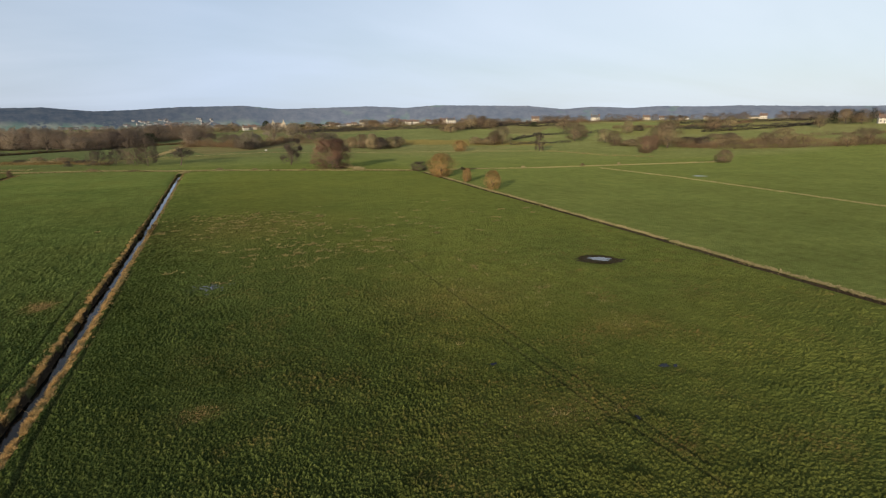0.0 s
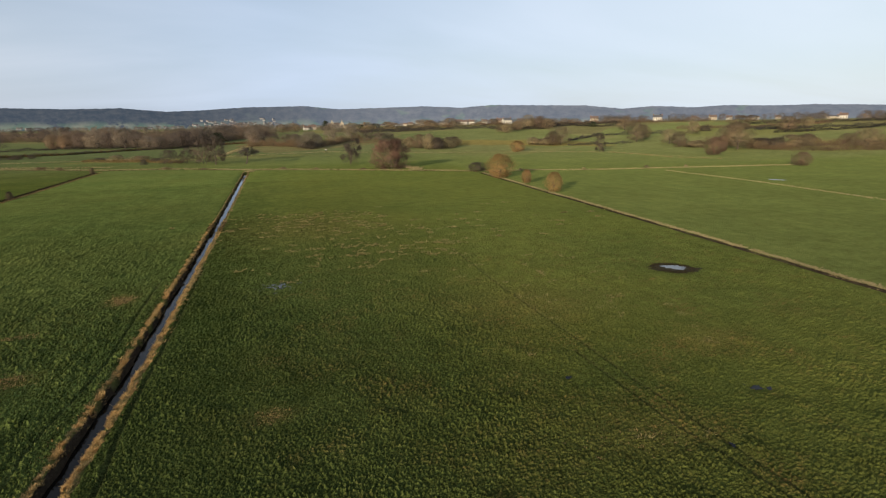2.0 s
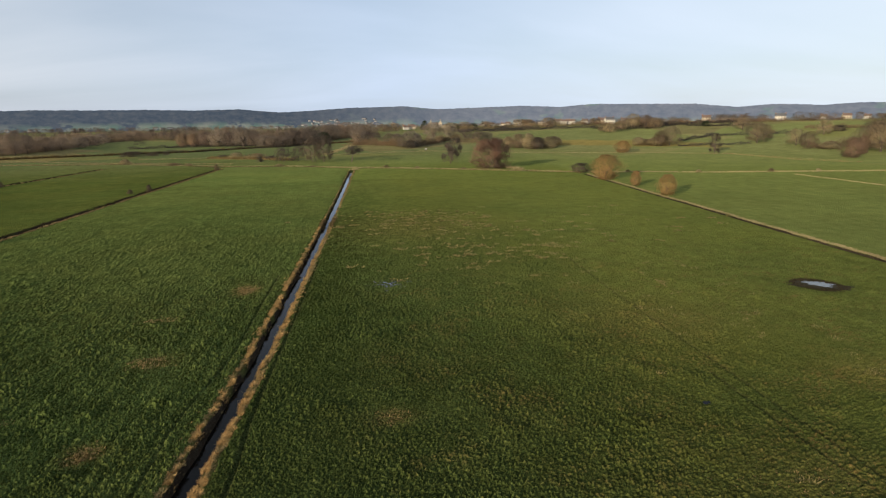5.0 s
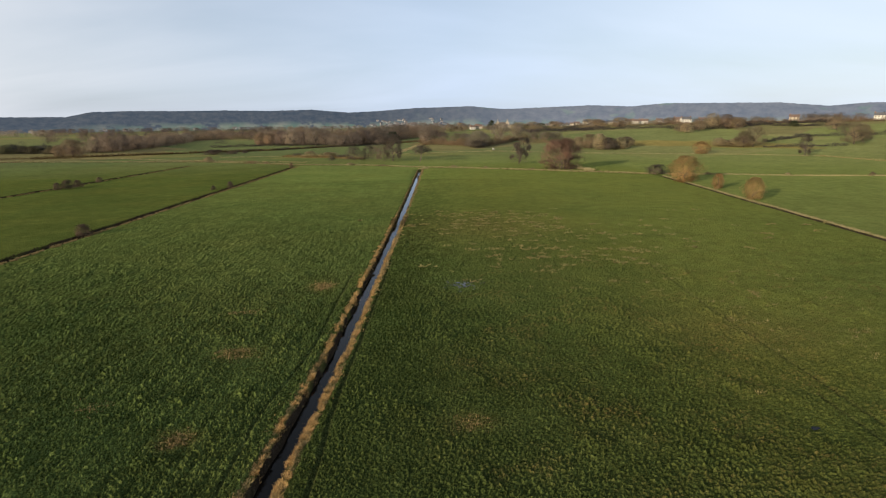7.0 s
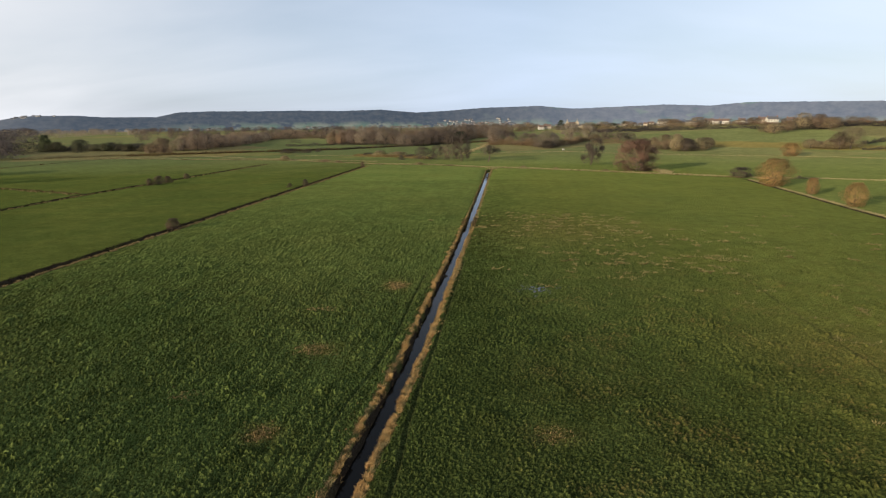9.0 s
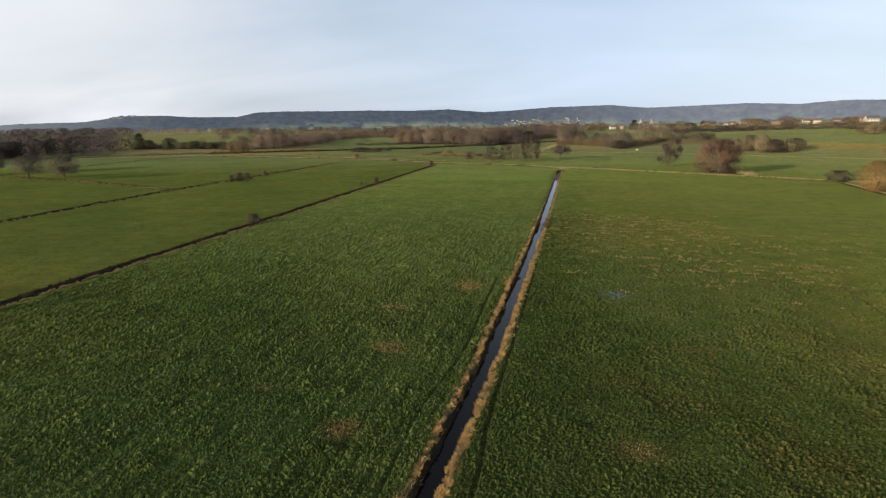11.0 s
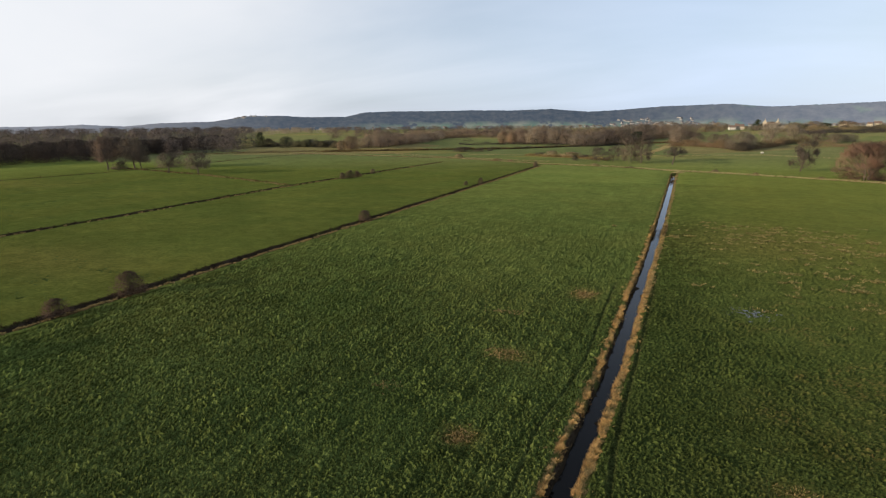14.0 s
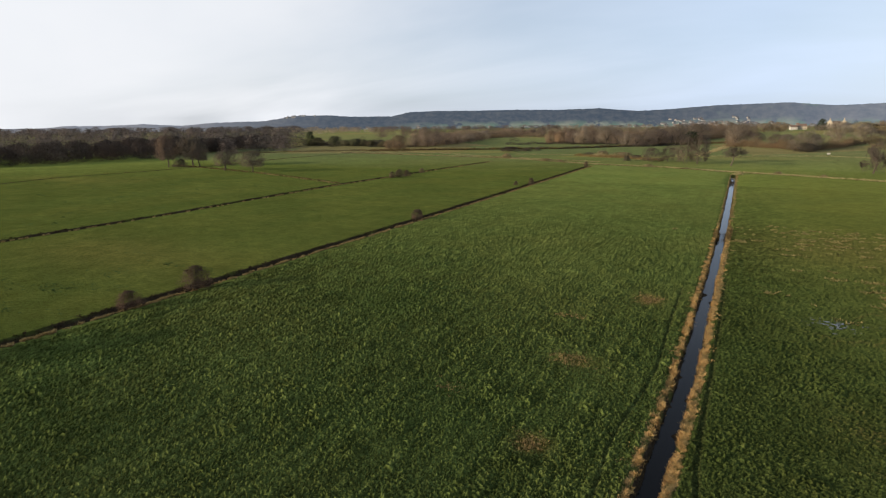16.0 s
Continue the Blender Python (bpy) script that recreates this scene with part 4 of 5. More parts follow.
def tree_parts(kind, seed):
    """Triangles of wood and of twigs for a tree one high and one wide, its foot at the origin."""
    p = KINDS[kind]
    rng = np.random.default_rng(seed)
    low = p["low"]
    lean = p["lean"] * np.array((math.cos(seed), math.sin(seed)))
    lobe = rng.uniform(0, 6.3, 4)

    def reach(u, a):
        """Half the crown's width at a share u of its height, towards the side a: a dome with uneven lobes."""
        if p["dome"]:
            e = 0.50 * np.sqrt(1 - 0.95 * u ** 2.4) * (0.84 + 0.16 * np.minimum(1, u * 4))
        else:
            e = 0.50 * np.sqrt(np.maximum(1 - (np.abs(u - 0.40) / 0.62) ** 2.2, 0.02))
        if kind in ("willow", "big"):
            e = e * (1 + 0.13 * np.sin(2 * a + lobe[3] + 2 * u) + 0.10 * np.sin(4 * a - 4 * u + lobe[0]))
        if kind == "willow":
            e = e * (0.62 + 0.38 * np.minimum(1, u * 2.0))
        if kind == "shrub":
            e = e * (1 + 0.22 * np.sin(2 * a + lobe[3] + 3 * u) + 0.10 * np.sin(7 * a + 6 * u + lobe[1]))
        return e * (1 + 0.10 * np.sin(3 * a + lobe[0] + 2 * u) + 0.08 * np.sin(5 * a + lobe[1] - 5 * u) + 0.06 * np.sin(9 * a + lobe[2] + 9 * u))

    cs = []
    while len(cs) < p["clumps"]:
        u, a, q = rng.uniform(0.04, 0.92), rng.uniform(0, 2 * math.pi), math.sqrt(rng.uniform(0.12, 0.75))
        e = float(reach(u, a)) * q
        c = np.array((math.cos(a) * e, math.sin(a) * e, low + (1 - low) * u))
        c[:2] += lean * c[2]
        if all(np.linalg.norm(c - o) > 0.10 for o in cs) or rng.uniform() < 0.15:
            cs.append(c)
    cs = np.array(cs)
    wood = []
    r0 = 0.012 if kind in ("far", "grove") else (0.014 if p["dome"] else 0.024) if p["stems"] == 1 else 0.011
    tops = []
    for k in range(p["stems"]):
        a = rng.uniform(0, 2 * math.pi)
        foot = np.array((math.cos(a), math.sin(a), 0)) * (0.0 if p["stems"] == 1 else 0.10)
        top = np.array((*(lean * p["trunk"] + rng.normal(0, 0.015, 2)), p["trunk"])) + foot * 1.4
        bend = (foot + top) / 2 + rng.normal(0, 0.012, 3) * (1, 1, 0)
        wood += [prism(foot - (0, 0, 0.02), bend, r0 * 1.25, r0, 6), prism(bend, top, r0, r0 * 0.8, 6)]
        tops.append(top)
    tops = np.array(tops)
    for c in cs:
        top = tops[np.argmin(np.linalg.norm(tops - c, axis=1))]
        elbow = top + (c - top) * rng.uniform(0.4, 0.6) + rng.normal(0, 0.03, 3) + (0, 0, 0.03)
        wood += [prism(top, elbow, r0 * 0.50, r0 * 0.28), prism(elbow, c, r0 * 0.28, r0 * 0.12)]
        for _ in range(3 if kind not in ("far", "grove") else 1):
            e = c + rng.normal(0, p["size"] * 0.8, 3)
            wood.append(prism(c + (elbow - c) * rng.uniform(0, 0.5), e, r0 * 0.14, r0 * 0.04, 3))
    n = p["twigs"]
    m = int(n * p["gather"])
    idx = rng.integers(0, len(cs), m)
    off = rng.normal(0, 1, (m, 3))
    off *= (np.minimum(np.linalg.norm(off, axis=1), 1.7) / np.linalg.norm(off, axis=1))[:, None]
    weight = rng.uniform(0.7, 1.25, len(cs))[idx][:, None]
    held = cs[idx] + off * p["size"] * 0.62 * weight * (1, 1, 0.85)
    # the rest fills the dome, closer towards its skin
    u, a = rng.uniform(0.0, 0.99, n - m), rng.uniform(0, 2 * math.pi, n - m)
    e = reach(u, a) * rng.uniform(0, 1, n - m) ** 0.46 * (1 + rng.normal(0, 0.07, n - m))
    free = np.stack([np.cos(a) * e, np.sin(a) * e, low + (1 - low) * u], 1)
    free[:, :2] += lean * free[:, 2:3]
    pos = np.concatenate([held, free])
    pos[:, 2] = np.maximum(pos[:, 2], low * 0.6 + 0.012)
    root = np.array((0, 0, p["trunk"] * 0.7))
    way = (pos - root) / np.linalg.norm(pos - root, axis=1, keepdims=True) + rng.normal(0, 0.42, (n, 3)) + (0, 0, 0.25)
    if kind == "willow":
        way = way + (0, 0, 0.7) + rng.normal(0, 0.25, (n, 3))
    length = rng.uniform(0.06, 0.15, n) * (0.68 if kind in ("willow", "shrub") else 1.0 if kind not in ("far", "grove") else 0.8)
    if kind in ("far", "grove"):
        way = way + rng.normal(0, 0.7, (n, 3))
    twig = slivers(pos, way, length, p["width"] * rng.uniform(0.6, 1.3, n), rng)
    return np.concatenate(wood), twig


def make_tree(name, kind, seed, mat, label, category="tree", trunk_mat=None):
    wood, twig = tree_parts(kind, seed)
    root = new(name)
    root.empty_display_size = 0.3
    soup("trunk", wood, trunk_mat or BARK, root)
    soup("crown", twig, mat, root, outward(twig))
    return tagged(root, label, category)


def set_on_land(ob, x, y, height, width, turn):
    z = float(terrain(x, y))
    ob.matrix_basis = pose(x, y, z - 0.05, 0, 0, turn) @ Matrix.Diagonal((width, width, height, 1))


def plant(name, kind, mat, label, places, seed, variants=2, group="", category="tree"):
    """Trees of one kind at (x, y, height, width); a few forms, turned and scaled."""
    rng = random.Random(seed)
    masters = []
    for i, (x, y, h, w) in enumerate(places):
        if i < variants:
            ob = make_tree(name, kind, seed * 10 + i, mat, label, category)
            if len(places) > 1:
                ob["group"] = group or "the " + name.replace("_", " ") + ("es" if name.endswith("bush") else "s") + " of the " + {"bush": "field margins"}.get(category, "meadows")
            masters.append(ob)
        else:
            ob = copy_thing(masters[i % variants], Matrix())
        grow = 1.10 if kind == "spread" else 1.02
        set_on_land(ob, x, y, h * grow, w * grow * (1.25 if kind == "shrub" else 1.0), rng.uniform(0, 360))


MEADOW_TREES = ((208, 392, 13, 14), (201, 391, 10, 11.3), (272, 384, 13.5, 15), (293, 405, 10.6, 13), (335, 493, 10.5, 17))
EAST_TREES = ((281, 356, 10.2, 13.2), (281, 345, 9.2, 11.3), (295, 315, 12, 16.5), (290, 299, 15, 21), (358, 264, 11, 17), (398, 234, 10, 17), (377, 233, 8, 11), (378, 292, 6, 11), (362, 309, 5, 13), (383, 398, 9, 16))
RISE_TREES = ((444, 458, 9.7, 23), (488, 486, 7.5, 14), (425, 384, 11.6, 16), (460, 395, 9.2, 11.7), (350, 413, 10.5, 11.6), (241, 551, 9.5, 13), (221, 547, 8.8, 13), (223, 536, 8.6, 13), (265, 575, 14.3, 17.6), (275, 567, 13, 17.4), (282, 560, 10.4, 15), (556, 334, 9, 16), (501, 336, 10, 10), (558, 350, 12, 14))
NORTH_TREES = ((-26, 509, 15.6, 16), (-19, 521, 11, 13.5), (-11, 507, 10, 12), (1, 491, 9.3, 12), (8, 486, 9.3, 10), (19, 452, 12.3, 14.7), (12, 455, 9.6, 11), (43, 514, 16, 19), (25, 477, 9, 10.7), (63, 552, 12.4, 15), (74, 528, 9.2, 15), (86, 519, 7, 14), (96, 529, 6, 12))
VILLAGE_TREES = ((84, 722, 14, 24), (197, 745, 9.3, 20), (200, 673, 8.5, 17), (234, 900, 13, 24), (-3, 850, 16, 27), (15, 860, 17, 23), (-40, 880, 14, 25), (223, 900, 14, 25), (270, 900, 15, 28), (120, 830, 13, 24), (150, 820, 12, 22), (310, 800, 11, 20))
WOOD_EDGE_TREES = ((-173, 556, 17, 16), (-160, 548, 19, 19), (-149, 543, 16, 13.5), (-135, 535, 20.5, 19.5), (-124, 530, 17.5, 14.3), (-112, 514, 13, 13), (-103, 510, 12, 13), (-95, 515, 15.4, 16), (-88, 532, 17, 18.7), (-80, 549, 18.6, 19.4), (-72, 563, 21, 21), (-64, 625, 20, 26), (-63, 714, 17.5, 18))
STRIP_TREES = ((-291, 444, 10, 14), (-280, 447, 15, 16), (-285, 470, 13.7, 15.5), (-287, 497, 11, 16), (-290, 526, 10, 16), (-293, 559, 9.5, 16.6), (-298, 590, 10, 16), (-310, 630, 11, 17), (-330, 680, 11, 18))
DITCH_TREES = ((-287.8, 189.4, 16.5, 12.5), (-283, 201, 15.2, 16), (-276, 200, 13, 10))
HEDGE_BUSHES = ((-406, 437, 8.6, 10.4), (-370, 421, 10.8, 10), (-376, 446, 6.2, 10.3), (-366, 448, 7.4, 11.4), (-356, 451, 6.2, 10.2), (-340, 440, 6.5, 9.5), (-322, 436, 6, 9))
plant("bare_tree", "spread", TWIG_BROWN, "bare brown winter tree with a spreading crown in the meadow", MEADOW_TREES, 3, 3)
plant("bare_tree", "willow", TWIG_BROWN, "dense bare brown tree in a thicket", ((99, 415, 10.5, 14), (103, 402, 11.4, 12.5), (92, 420, 8.4, 11), (112, 410, 8, 12), (126, 414, 8, 11), (84, 428, 6, 10), (206, 398, 8, 12), (190, 404, 6, 12)), 27, 2)
plant("bare_tree", "spread", TWIG_BROWN, "bare brown winter tree in the hedgerow by the meadow", EAST_TREES, 4, 3)
plant("bare_tree", "spread", TWIG_BROWN, "bare brown winter tree on the rising fields", RISE_TREES, 5, 3)
plant("bare_tree", "spread", TWIG_FAR, "bare brown winter tree in the field hedge", NORTH_TREES, 6, 3)
plant("bare_tree", "spread", TWIG_BROWN, "bare brown winter tree standing below the village", [(a, b, h * 0.68, w * 0.9) for a, b, h, w in VILLAGE_TREES], 19, 3)
plant("bare_tree", "spread", TWIG_FAR, "tall bare brown tree at the edge of the wood", [(a, b, h * 0.78, w) for a, b, h, w in WOOD_EDGE_TREES], 20, 3)
plant("bare_tree", "spread", TWIG_FAR, "bare brown tree in the tree belt", STRIP_TREES, 23, 2)
plant("bare_tree", "oak", TWIG_DIM, "dark leafless tree beside the field ditch", DITCH_TREES, 7, 2)
plant("hedge_bush", "shrub", TWIG_OLIVE, "dull olive overgrown hedge bush", HEDGE_BUSHES, 24, 2, category="bush")
plant("evergreen_tree", "shrub", TWIG_GREEN, "dark evergreen tree among bare trees", ((-68, 605, 10, 14), (-60, 728, 8.6, 17), (337, 557, 5.6, 8), (111, 839, 6, 15), (140, 880, 6.5, 17), (-415, 435, 14.4, 9.3), (60, 860, 14, 10)), 25, 2)
plant("willow_tree", "willow", TWIG_ORANGE, "rounded orange-twigged willow on the ditch bank", ((79.4, 201.3, 9.2, 12.0), (81.4, 180.5, 4.9, 4.6), (79.6, 155.9, 6.1, 7.0), (154, 352, 7.5, 11.5)), 8, 3)
plant("willow_tree", "willow", TWIG_RED, "rounded russet willow bush in the far pasture", ((233.8, 202.5, 6.4, 10),), 9, 1)
plant("large_tree", "big", TWIG_MAUVE, "large reddish-brown leafless tree branching from the ground", ((46.5, 258.8, 13.8, 19.5),), 10, 1)
plant("leaning_tree", "lean", TWIG_DIM, "leaning leafless tree with ivy in the meadow", ((31.3, 292.3, 13.4, 11), (201.6, 324.8, 12.4, 8)), 11, 2)
plant("thin_tree", "thin", TWIG_DIM, "slender leafless tree at the meadow's edge", ((-44.2, 323.4, 13.5, 13), (-37.2, 319.7, 14.9, 11), (-54.1, 332.7, 8.6, 9), (-62.5, 329.1, 7.9, 11)), 12, 3)
plant("dead_tree", "dead", TWIG_DIM, "half-dead leaning tree with few limbs", ((-22.3, 316.2, 9.1, 12),), 13, 1)
plant("oak_tree", "oak", TWIG_DIM, "bare round-crowned tree beside the field ditch", ((-220.2, 187.3, 9.7, 12.5), (-241, 188, 9.8, 13)), 14, 2)
plant("russet_tree", "willow", TWIG_RED, "dense russet tree with branches to the ground", ((-201, 571, 12.5, 17), (-189, 564, 12.0, 15), (-281, 402, 12.1, 18.6), (-290, 399, 8.3, 11), (250, 276, 10.7, 12.5), (271, 292, 10.3, 8)), 15, 2)
plant("bush", "shrub", TWIG_DIM, "dark rounded thorn bush", ((80.8, 231, 3.9, 6.8), (109, 400, 8, 12), (307, 297, 6.8, 13.7), (315, 292, 6.7, 12), (-75, 356, 2.1, 6.2), (-110, 379, 1.8, 8), (381, 432, 5, 9), (18, 445, 5.8, 10), (-283, 193, 4, 6), (-180, 408, 3.5, 11.6), (-168, 413, 2.2, 8), (-163, 424, 2.2, 4.5), (-76, 332, 2.9, 3.3)), 16, 3, category="bush")
plant("bush", "shrub", TWIG_THORN, "leafless brown bush on the ditch bank", ((-78.6, 52.4, 3.3, 3.1), (-78.9, 43.1, 2.3, 2.2), (-80.8, 113.1, 2.4, 2.8), (-143.5, 193, 2.6, 2.6), (-142, 196.5, 3.3, 3.4), (-142, 202, 2.7, 2.4), (-144.5, 218, 2.1, 2.2), (-79.4, 25.5, 4.4, 4.4), (-86.8, 189.7, 1.5, 1.6), (-82.8, 194.7, 2.4, 1.9), (-85.5, 279.9, 2.8, 2.0)), 17, 3, category="bush")
plant("bush", "shrub", TWIG_BROWN, "pale leafless bush overgrown with creeper", ((120, 406, 8.2, 11.3), (135, 435, 6.4, 8.4), (199, 397, 6.1, 12.3), (196, 405, 4.4, 10.7), (328, 292, 8.2, 15), (341, 292, 8.2, 11.6), (-99, 370, 3.5, 10), (-85, 365, 3.1, 11.3), (279, 326, 4.6, 11.5), (-150, 330, 2.9, 5)), 18, 2, category="bush")
plant("small_bush", "shrub", TWIG_BROWN, "low brown bush in the rough field margin", ((-3, 273, 1.3, 3.0), (12, 266, 1.1, 2.2), (33, 256, 1.0, 2.4), (-58, 293, 1.4, 3.6), (-40, 286, 0.9, 3), (-108, 309, 1.2, 3), (128, 220, 1.2, 1.8), (158, 216, 1.5, 1.8), (178, 214, 1.3, 1.6), (100, 227, 1.1, 1.6), (-118, 314, 1.5, 5)), 26, 2, category="bush")


# ---- hedges and woods ----
def twig_band(us, vs, width, height, per_m, seed, thick=0.14, length=0.9):
    """Twigs filling a band along a line of points (us, vs)."""
    rng = np.random.default_rng(seed)
    us, vs = np.asarray(us, float), np.asarray(vs, float)
    seg = np.hypot(np.diff(us), np.diff(vs))
    s = np.concatenate([[0], np.cumsum(seg)])
    n = int(s[-1] * per_m)
    t = rng.uniform(0, s[-1], n)
    x, y = np.interp(t, s, us) + rng.normal(0, width * 0.3, n), np.interp(t, s, vs) + rng.normal(0, width * 0.3, n)
    top = height * (0.75 + 0.25 * np.sin(t * 0.21 + seed) + 0.18 * np.sin(t * 0.57 + 2 * seed) + 0.1 * np.sin(t * 1.7))
    z = terrain(x, y) + np.maximum(top, 0.25 * height) * rng.beta(1.3, 1.2, n)
    way = np.stack([rng.normal(0, 0.5, n), rng.normal(0, 0.5, n), np.full(n, 0.9)], 1)
    return slivers(np.stack([x, y, z], 1), way, length * rng.uniform(0.5, 1.3, n), thick * rng.uniform(0.6, 1.3, n), rng)


def hedge(us, vs, width, height, mat, seed, label="leafless brown hedge dividing the fields", per_m=26):
    height, per_m = height * (1.35 if mat == TWIG_DARK else 1.1), int(per_m * (1.5 if mat == TWIG_DARK else 1.1))
    far = max(0.10, float(np.hypot(us[0], vs[0])) / 2400)
    tagged(soup("hedge", twig_band(us, vs, width, height, per_m, seed, far, 0.5 + height * 0.16), mat), label, "hedge")


hedge((296, 313, 348, 384, 420, 470), (300, 270, 252, 238, 220, 190), 6, 5.5, TWIG_HEDGE, 51, per_m=70)
hedge((267, 294, 330, 390), (332, 334, 300, 266), 5, 5.0, TWIG_HEDGE, 52, per_m=55)
hedge((231, 279, 312, 343), (421, 452, 446, 434), 2.5, 2.2, TWIG_DARK, 53)
hedge((211, 234, 263), (385, 383, 377), 2, 1.5, TWIG_DARK, 67)
hedge((120, 161, 202, 234), (635, 635, 634, 615), 3, 3.0, TWIG_DARK, 54)
hedge((290, 326, 339, 380), (578, 596, 555, 540), 3, 2.5, TWIG_DARK, 55)
hedge((405, 431, 476, 532), (378, 371, 361, 360), 2.5, 2.2, TWIG_DARK, 56)
hedge((410, 420, 431, 444), (440, 424, 411, 378), 3, 2.8, TWIG_DARK, 57)
hedge((80, 96, 128, 163), (672, 662, 651, 657), 3, 3.0, TWIG_DARK, 58)
hedge((90, 154, 210), (773, 770, 760), 3, 3.0, TWIG_DARK, 59)
hedge((-33, -19, 1, 19, 41, 54, 70), (504, 504, 486, 452, 490, 520, 528), 5, 5.5, TWIG_HEDGE, 60, per_m=70)
hedge((60, 100, 135), (500, 470, 440), 6, 4.0, TWIG_HEDGE, 61, per_m=45)
hedge((-372, -330, -300, -262), (300, 340, 372, 372), 2, 1.2, SEDGE, 62)
hedge((-430, -380, -340, -300), (440, 452, 448, 432), 5, 5.0, TWIG_DARK, 63, "straggling dark hedge with bushes behind the meadow", 60)
hedge((-196, -155, -120, -95, -70), (432, 456, 498, 508, 549), 2, 1.6, TWIG_DARK, 64)
hedge((-233, -192, -149, -100), (525, 549, 552, 545), 3, 2.2, TWIG_DARK, 65)
hedge((-362, -377, -413), (722, 887, 1100), 6, 5.0, TWIG_DARK, 68, per_m=40)
hedge((420, 500, 560, 640), (300, 262, 236, 214), 4, 3.0, TWIG_HEDGE, 66)
hedge((-28, -30, -36), (515, 560, 640), 5, 5, TWIG_HEDGE, 69, per_m=45)
hedge((380, 440, 520), (470, 430, 420), 4, 3.5, TWIG_HEDGE, 90, per_m=40)
hedge((250, 330, 420, 500), (690, 640, 590, 560), 5, 4.5, TWIG_HEDGE, 91, per_m=45)
hedge((60, 130, 200, 260), (730, 700, 690, 700), 5, 5.0, TWIG_HEDGE, 92, per_m=45)

hedge((231, 274, 310, 346), (574, 600, 632, 668), 4, 4.0, TWIG_DARK, 93)
hedge((329, 363, 408), (629, 607, 598), 4, 3.0, TWIG_DARK, 94)
hedge((415, 445, 474, 535), (409, 403, 389, 359), 3, 2.4, TWIG_DARK, 95)
hedge((231, 247, 279, 326), (606, 572, 568, 615), 3, 3.0, TWIG_DARK, 96)
hedge((87, 133, 176), (672, 665, 649), 3, 3.2, TWIG_DARK, 97)
hedge((470, 520, 590), (470, 440, 400), 3, 2.8, TWIG_DARK, 98)


hedge((-212, -171, -130, -95, -62, -40, -10), (590, 572, 556, 556, 632, 684, 716), 7, 5.0, TWIG_HEDGE, 110, "brown scrub along the foot of the tree belt", 45)
hedge((-298, -294, -298, -346, -362), (446, 480, 540, 700, 940), 7, 4.5, TWIG_HEDGE, 111, "brown scrub along the foot of the tree belt", 45)
hedge((-400, -330, -240, -120), (756, 796, 816, 796), 8, 4.5, TWIG_HEDGE, 112, "brown scrub along the foot of the tree belt", 35)


def wood(name, count, place, mat, seed, label, tall=(9, 15), kind="far", forms=5, wide=(0.85, 1.4)):
    """A wood: many small trees in one mesh. place(rng, n) gives x and y."""
    rng = np.random.default_rng(seed)
    x, y = place(rng, count)
    bank = []
    for k in range(forms):
        w, t = tree_parts(kind, seed * 100 + k)
        bank.append((t, outward(t, (0, 0, 0.3))))
    out, ways = [], []
    for i in range(len(x)):
        h = rng.uniform(*tall) * (1 + 0.16 * math.sin(x[i] * 0.05 + seed) * math.sin(y[i] * 0.043))
        w = h * rng.uniform(*wide)
        a = rng.uniform(0, 2 * math.pi)
        m = np.array(((math.cos(a) * w, -math.sin(a) * w, 0), (math.sin(a) * w, math.cos(a) * w, 0), (0, 0, h)))
        out.append(bank[i % forms][0] @ m.T + (x[i], y[i], float(terrain(x[i], y[i]))))
        ways.append(bank[i % forms][1] @ (m / (h, h, h)).T)
    ways = np.concatenate(ways)
    ways /= np.linalg.norm(ways, axis=1, keepdims=True)
    tagged(soup(name, np.concatenate(out), mat, None, ways), label, "wood", kind="stuff")


def band(us, vs, depth_x, depth_y):
    """Places along a line, spread back from it by up to (depth_x, depth_y)."""
    def at(rng, n):
        us_, vs_ = np.asarray(us, float), np.asarray(vs, float)
        s = np.concatenate([[0], np.cumsum(np.hypot(np.diff(us_), np.diff(vs_)))])
        t, back = rng.uniform(0, s[-1], n), rng.uniform(0, 1, n) ** 1.4
        return np.interp(t, s, us_) + depth_x * back, np.interp(t, s, vs_) + depth_y * back
    return at


# bearing and reach of the camera's views to houses, kept free of trees
SIGHT_LINES = ((2.4, 1000), (5.2, 1000), (18.6, 960), (22.5, 862), (30.9, 895), (37.4, 890), (44.0, 940), (51.9, 920), (60.7, 660))


def sight_clear(x, y):
    """False between the camera and the houses, where trees are left out to fit the view."""
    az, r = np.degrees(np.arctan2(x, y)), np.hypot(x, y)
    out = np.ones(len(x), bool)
    for a, reach in SIGHT_LINES:
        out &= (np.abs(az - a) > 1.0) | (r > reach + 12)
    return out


def lines(az0, az1, radii, spacing, wave=0.06, gap=-0.9):
    """Trees in wavering rows, one behind the other."""
    def at(rng, n):
        X, Y = [], []
        for k, r in enumerate(radii):
            m = int(radians(az1 - az0) * r / spacing)
            az = rng.uniform(az0, az1, m)
            rr = r * (1 + wave * np.sin(az * 0.31 + k * 2.1) + wave * 0.5 * np.sin(az * 0.9 + k)) + rng.normal(0, 7, m)
            keep = np.sin(az * 1.3 + k * 1.7) + np.sin(az * 2.9 + k) > gap * 2 + 1
            a = np.radians(az[keep])
            X.append(np.sin(a) * rr[keep]), Y.append(np.cos(a) * rr[keep])
        return np.concatenate(X), np.concatenate(Y)
    return at


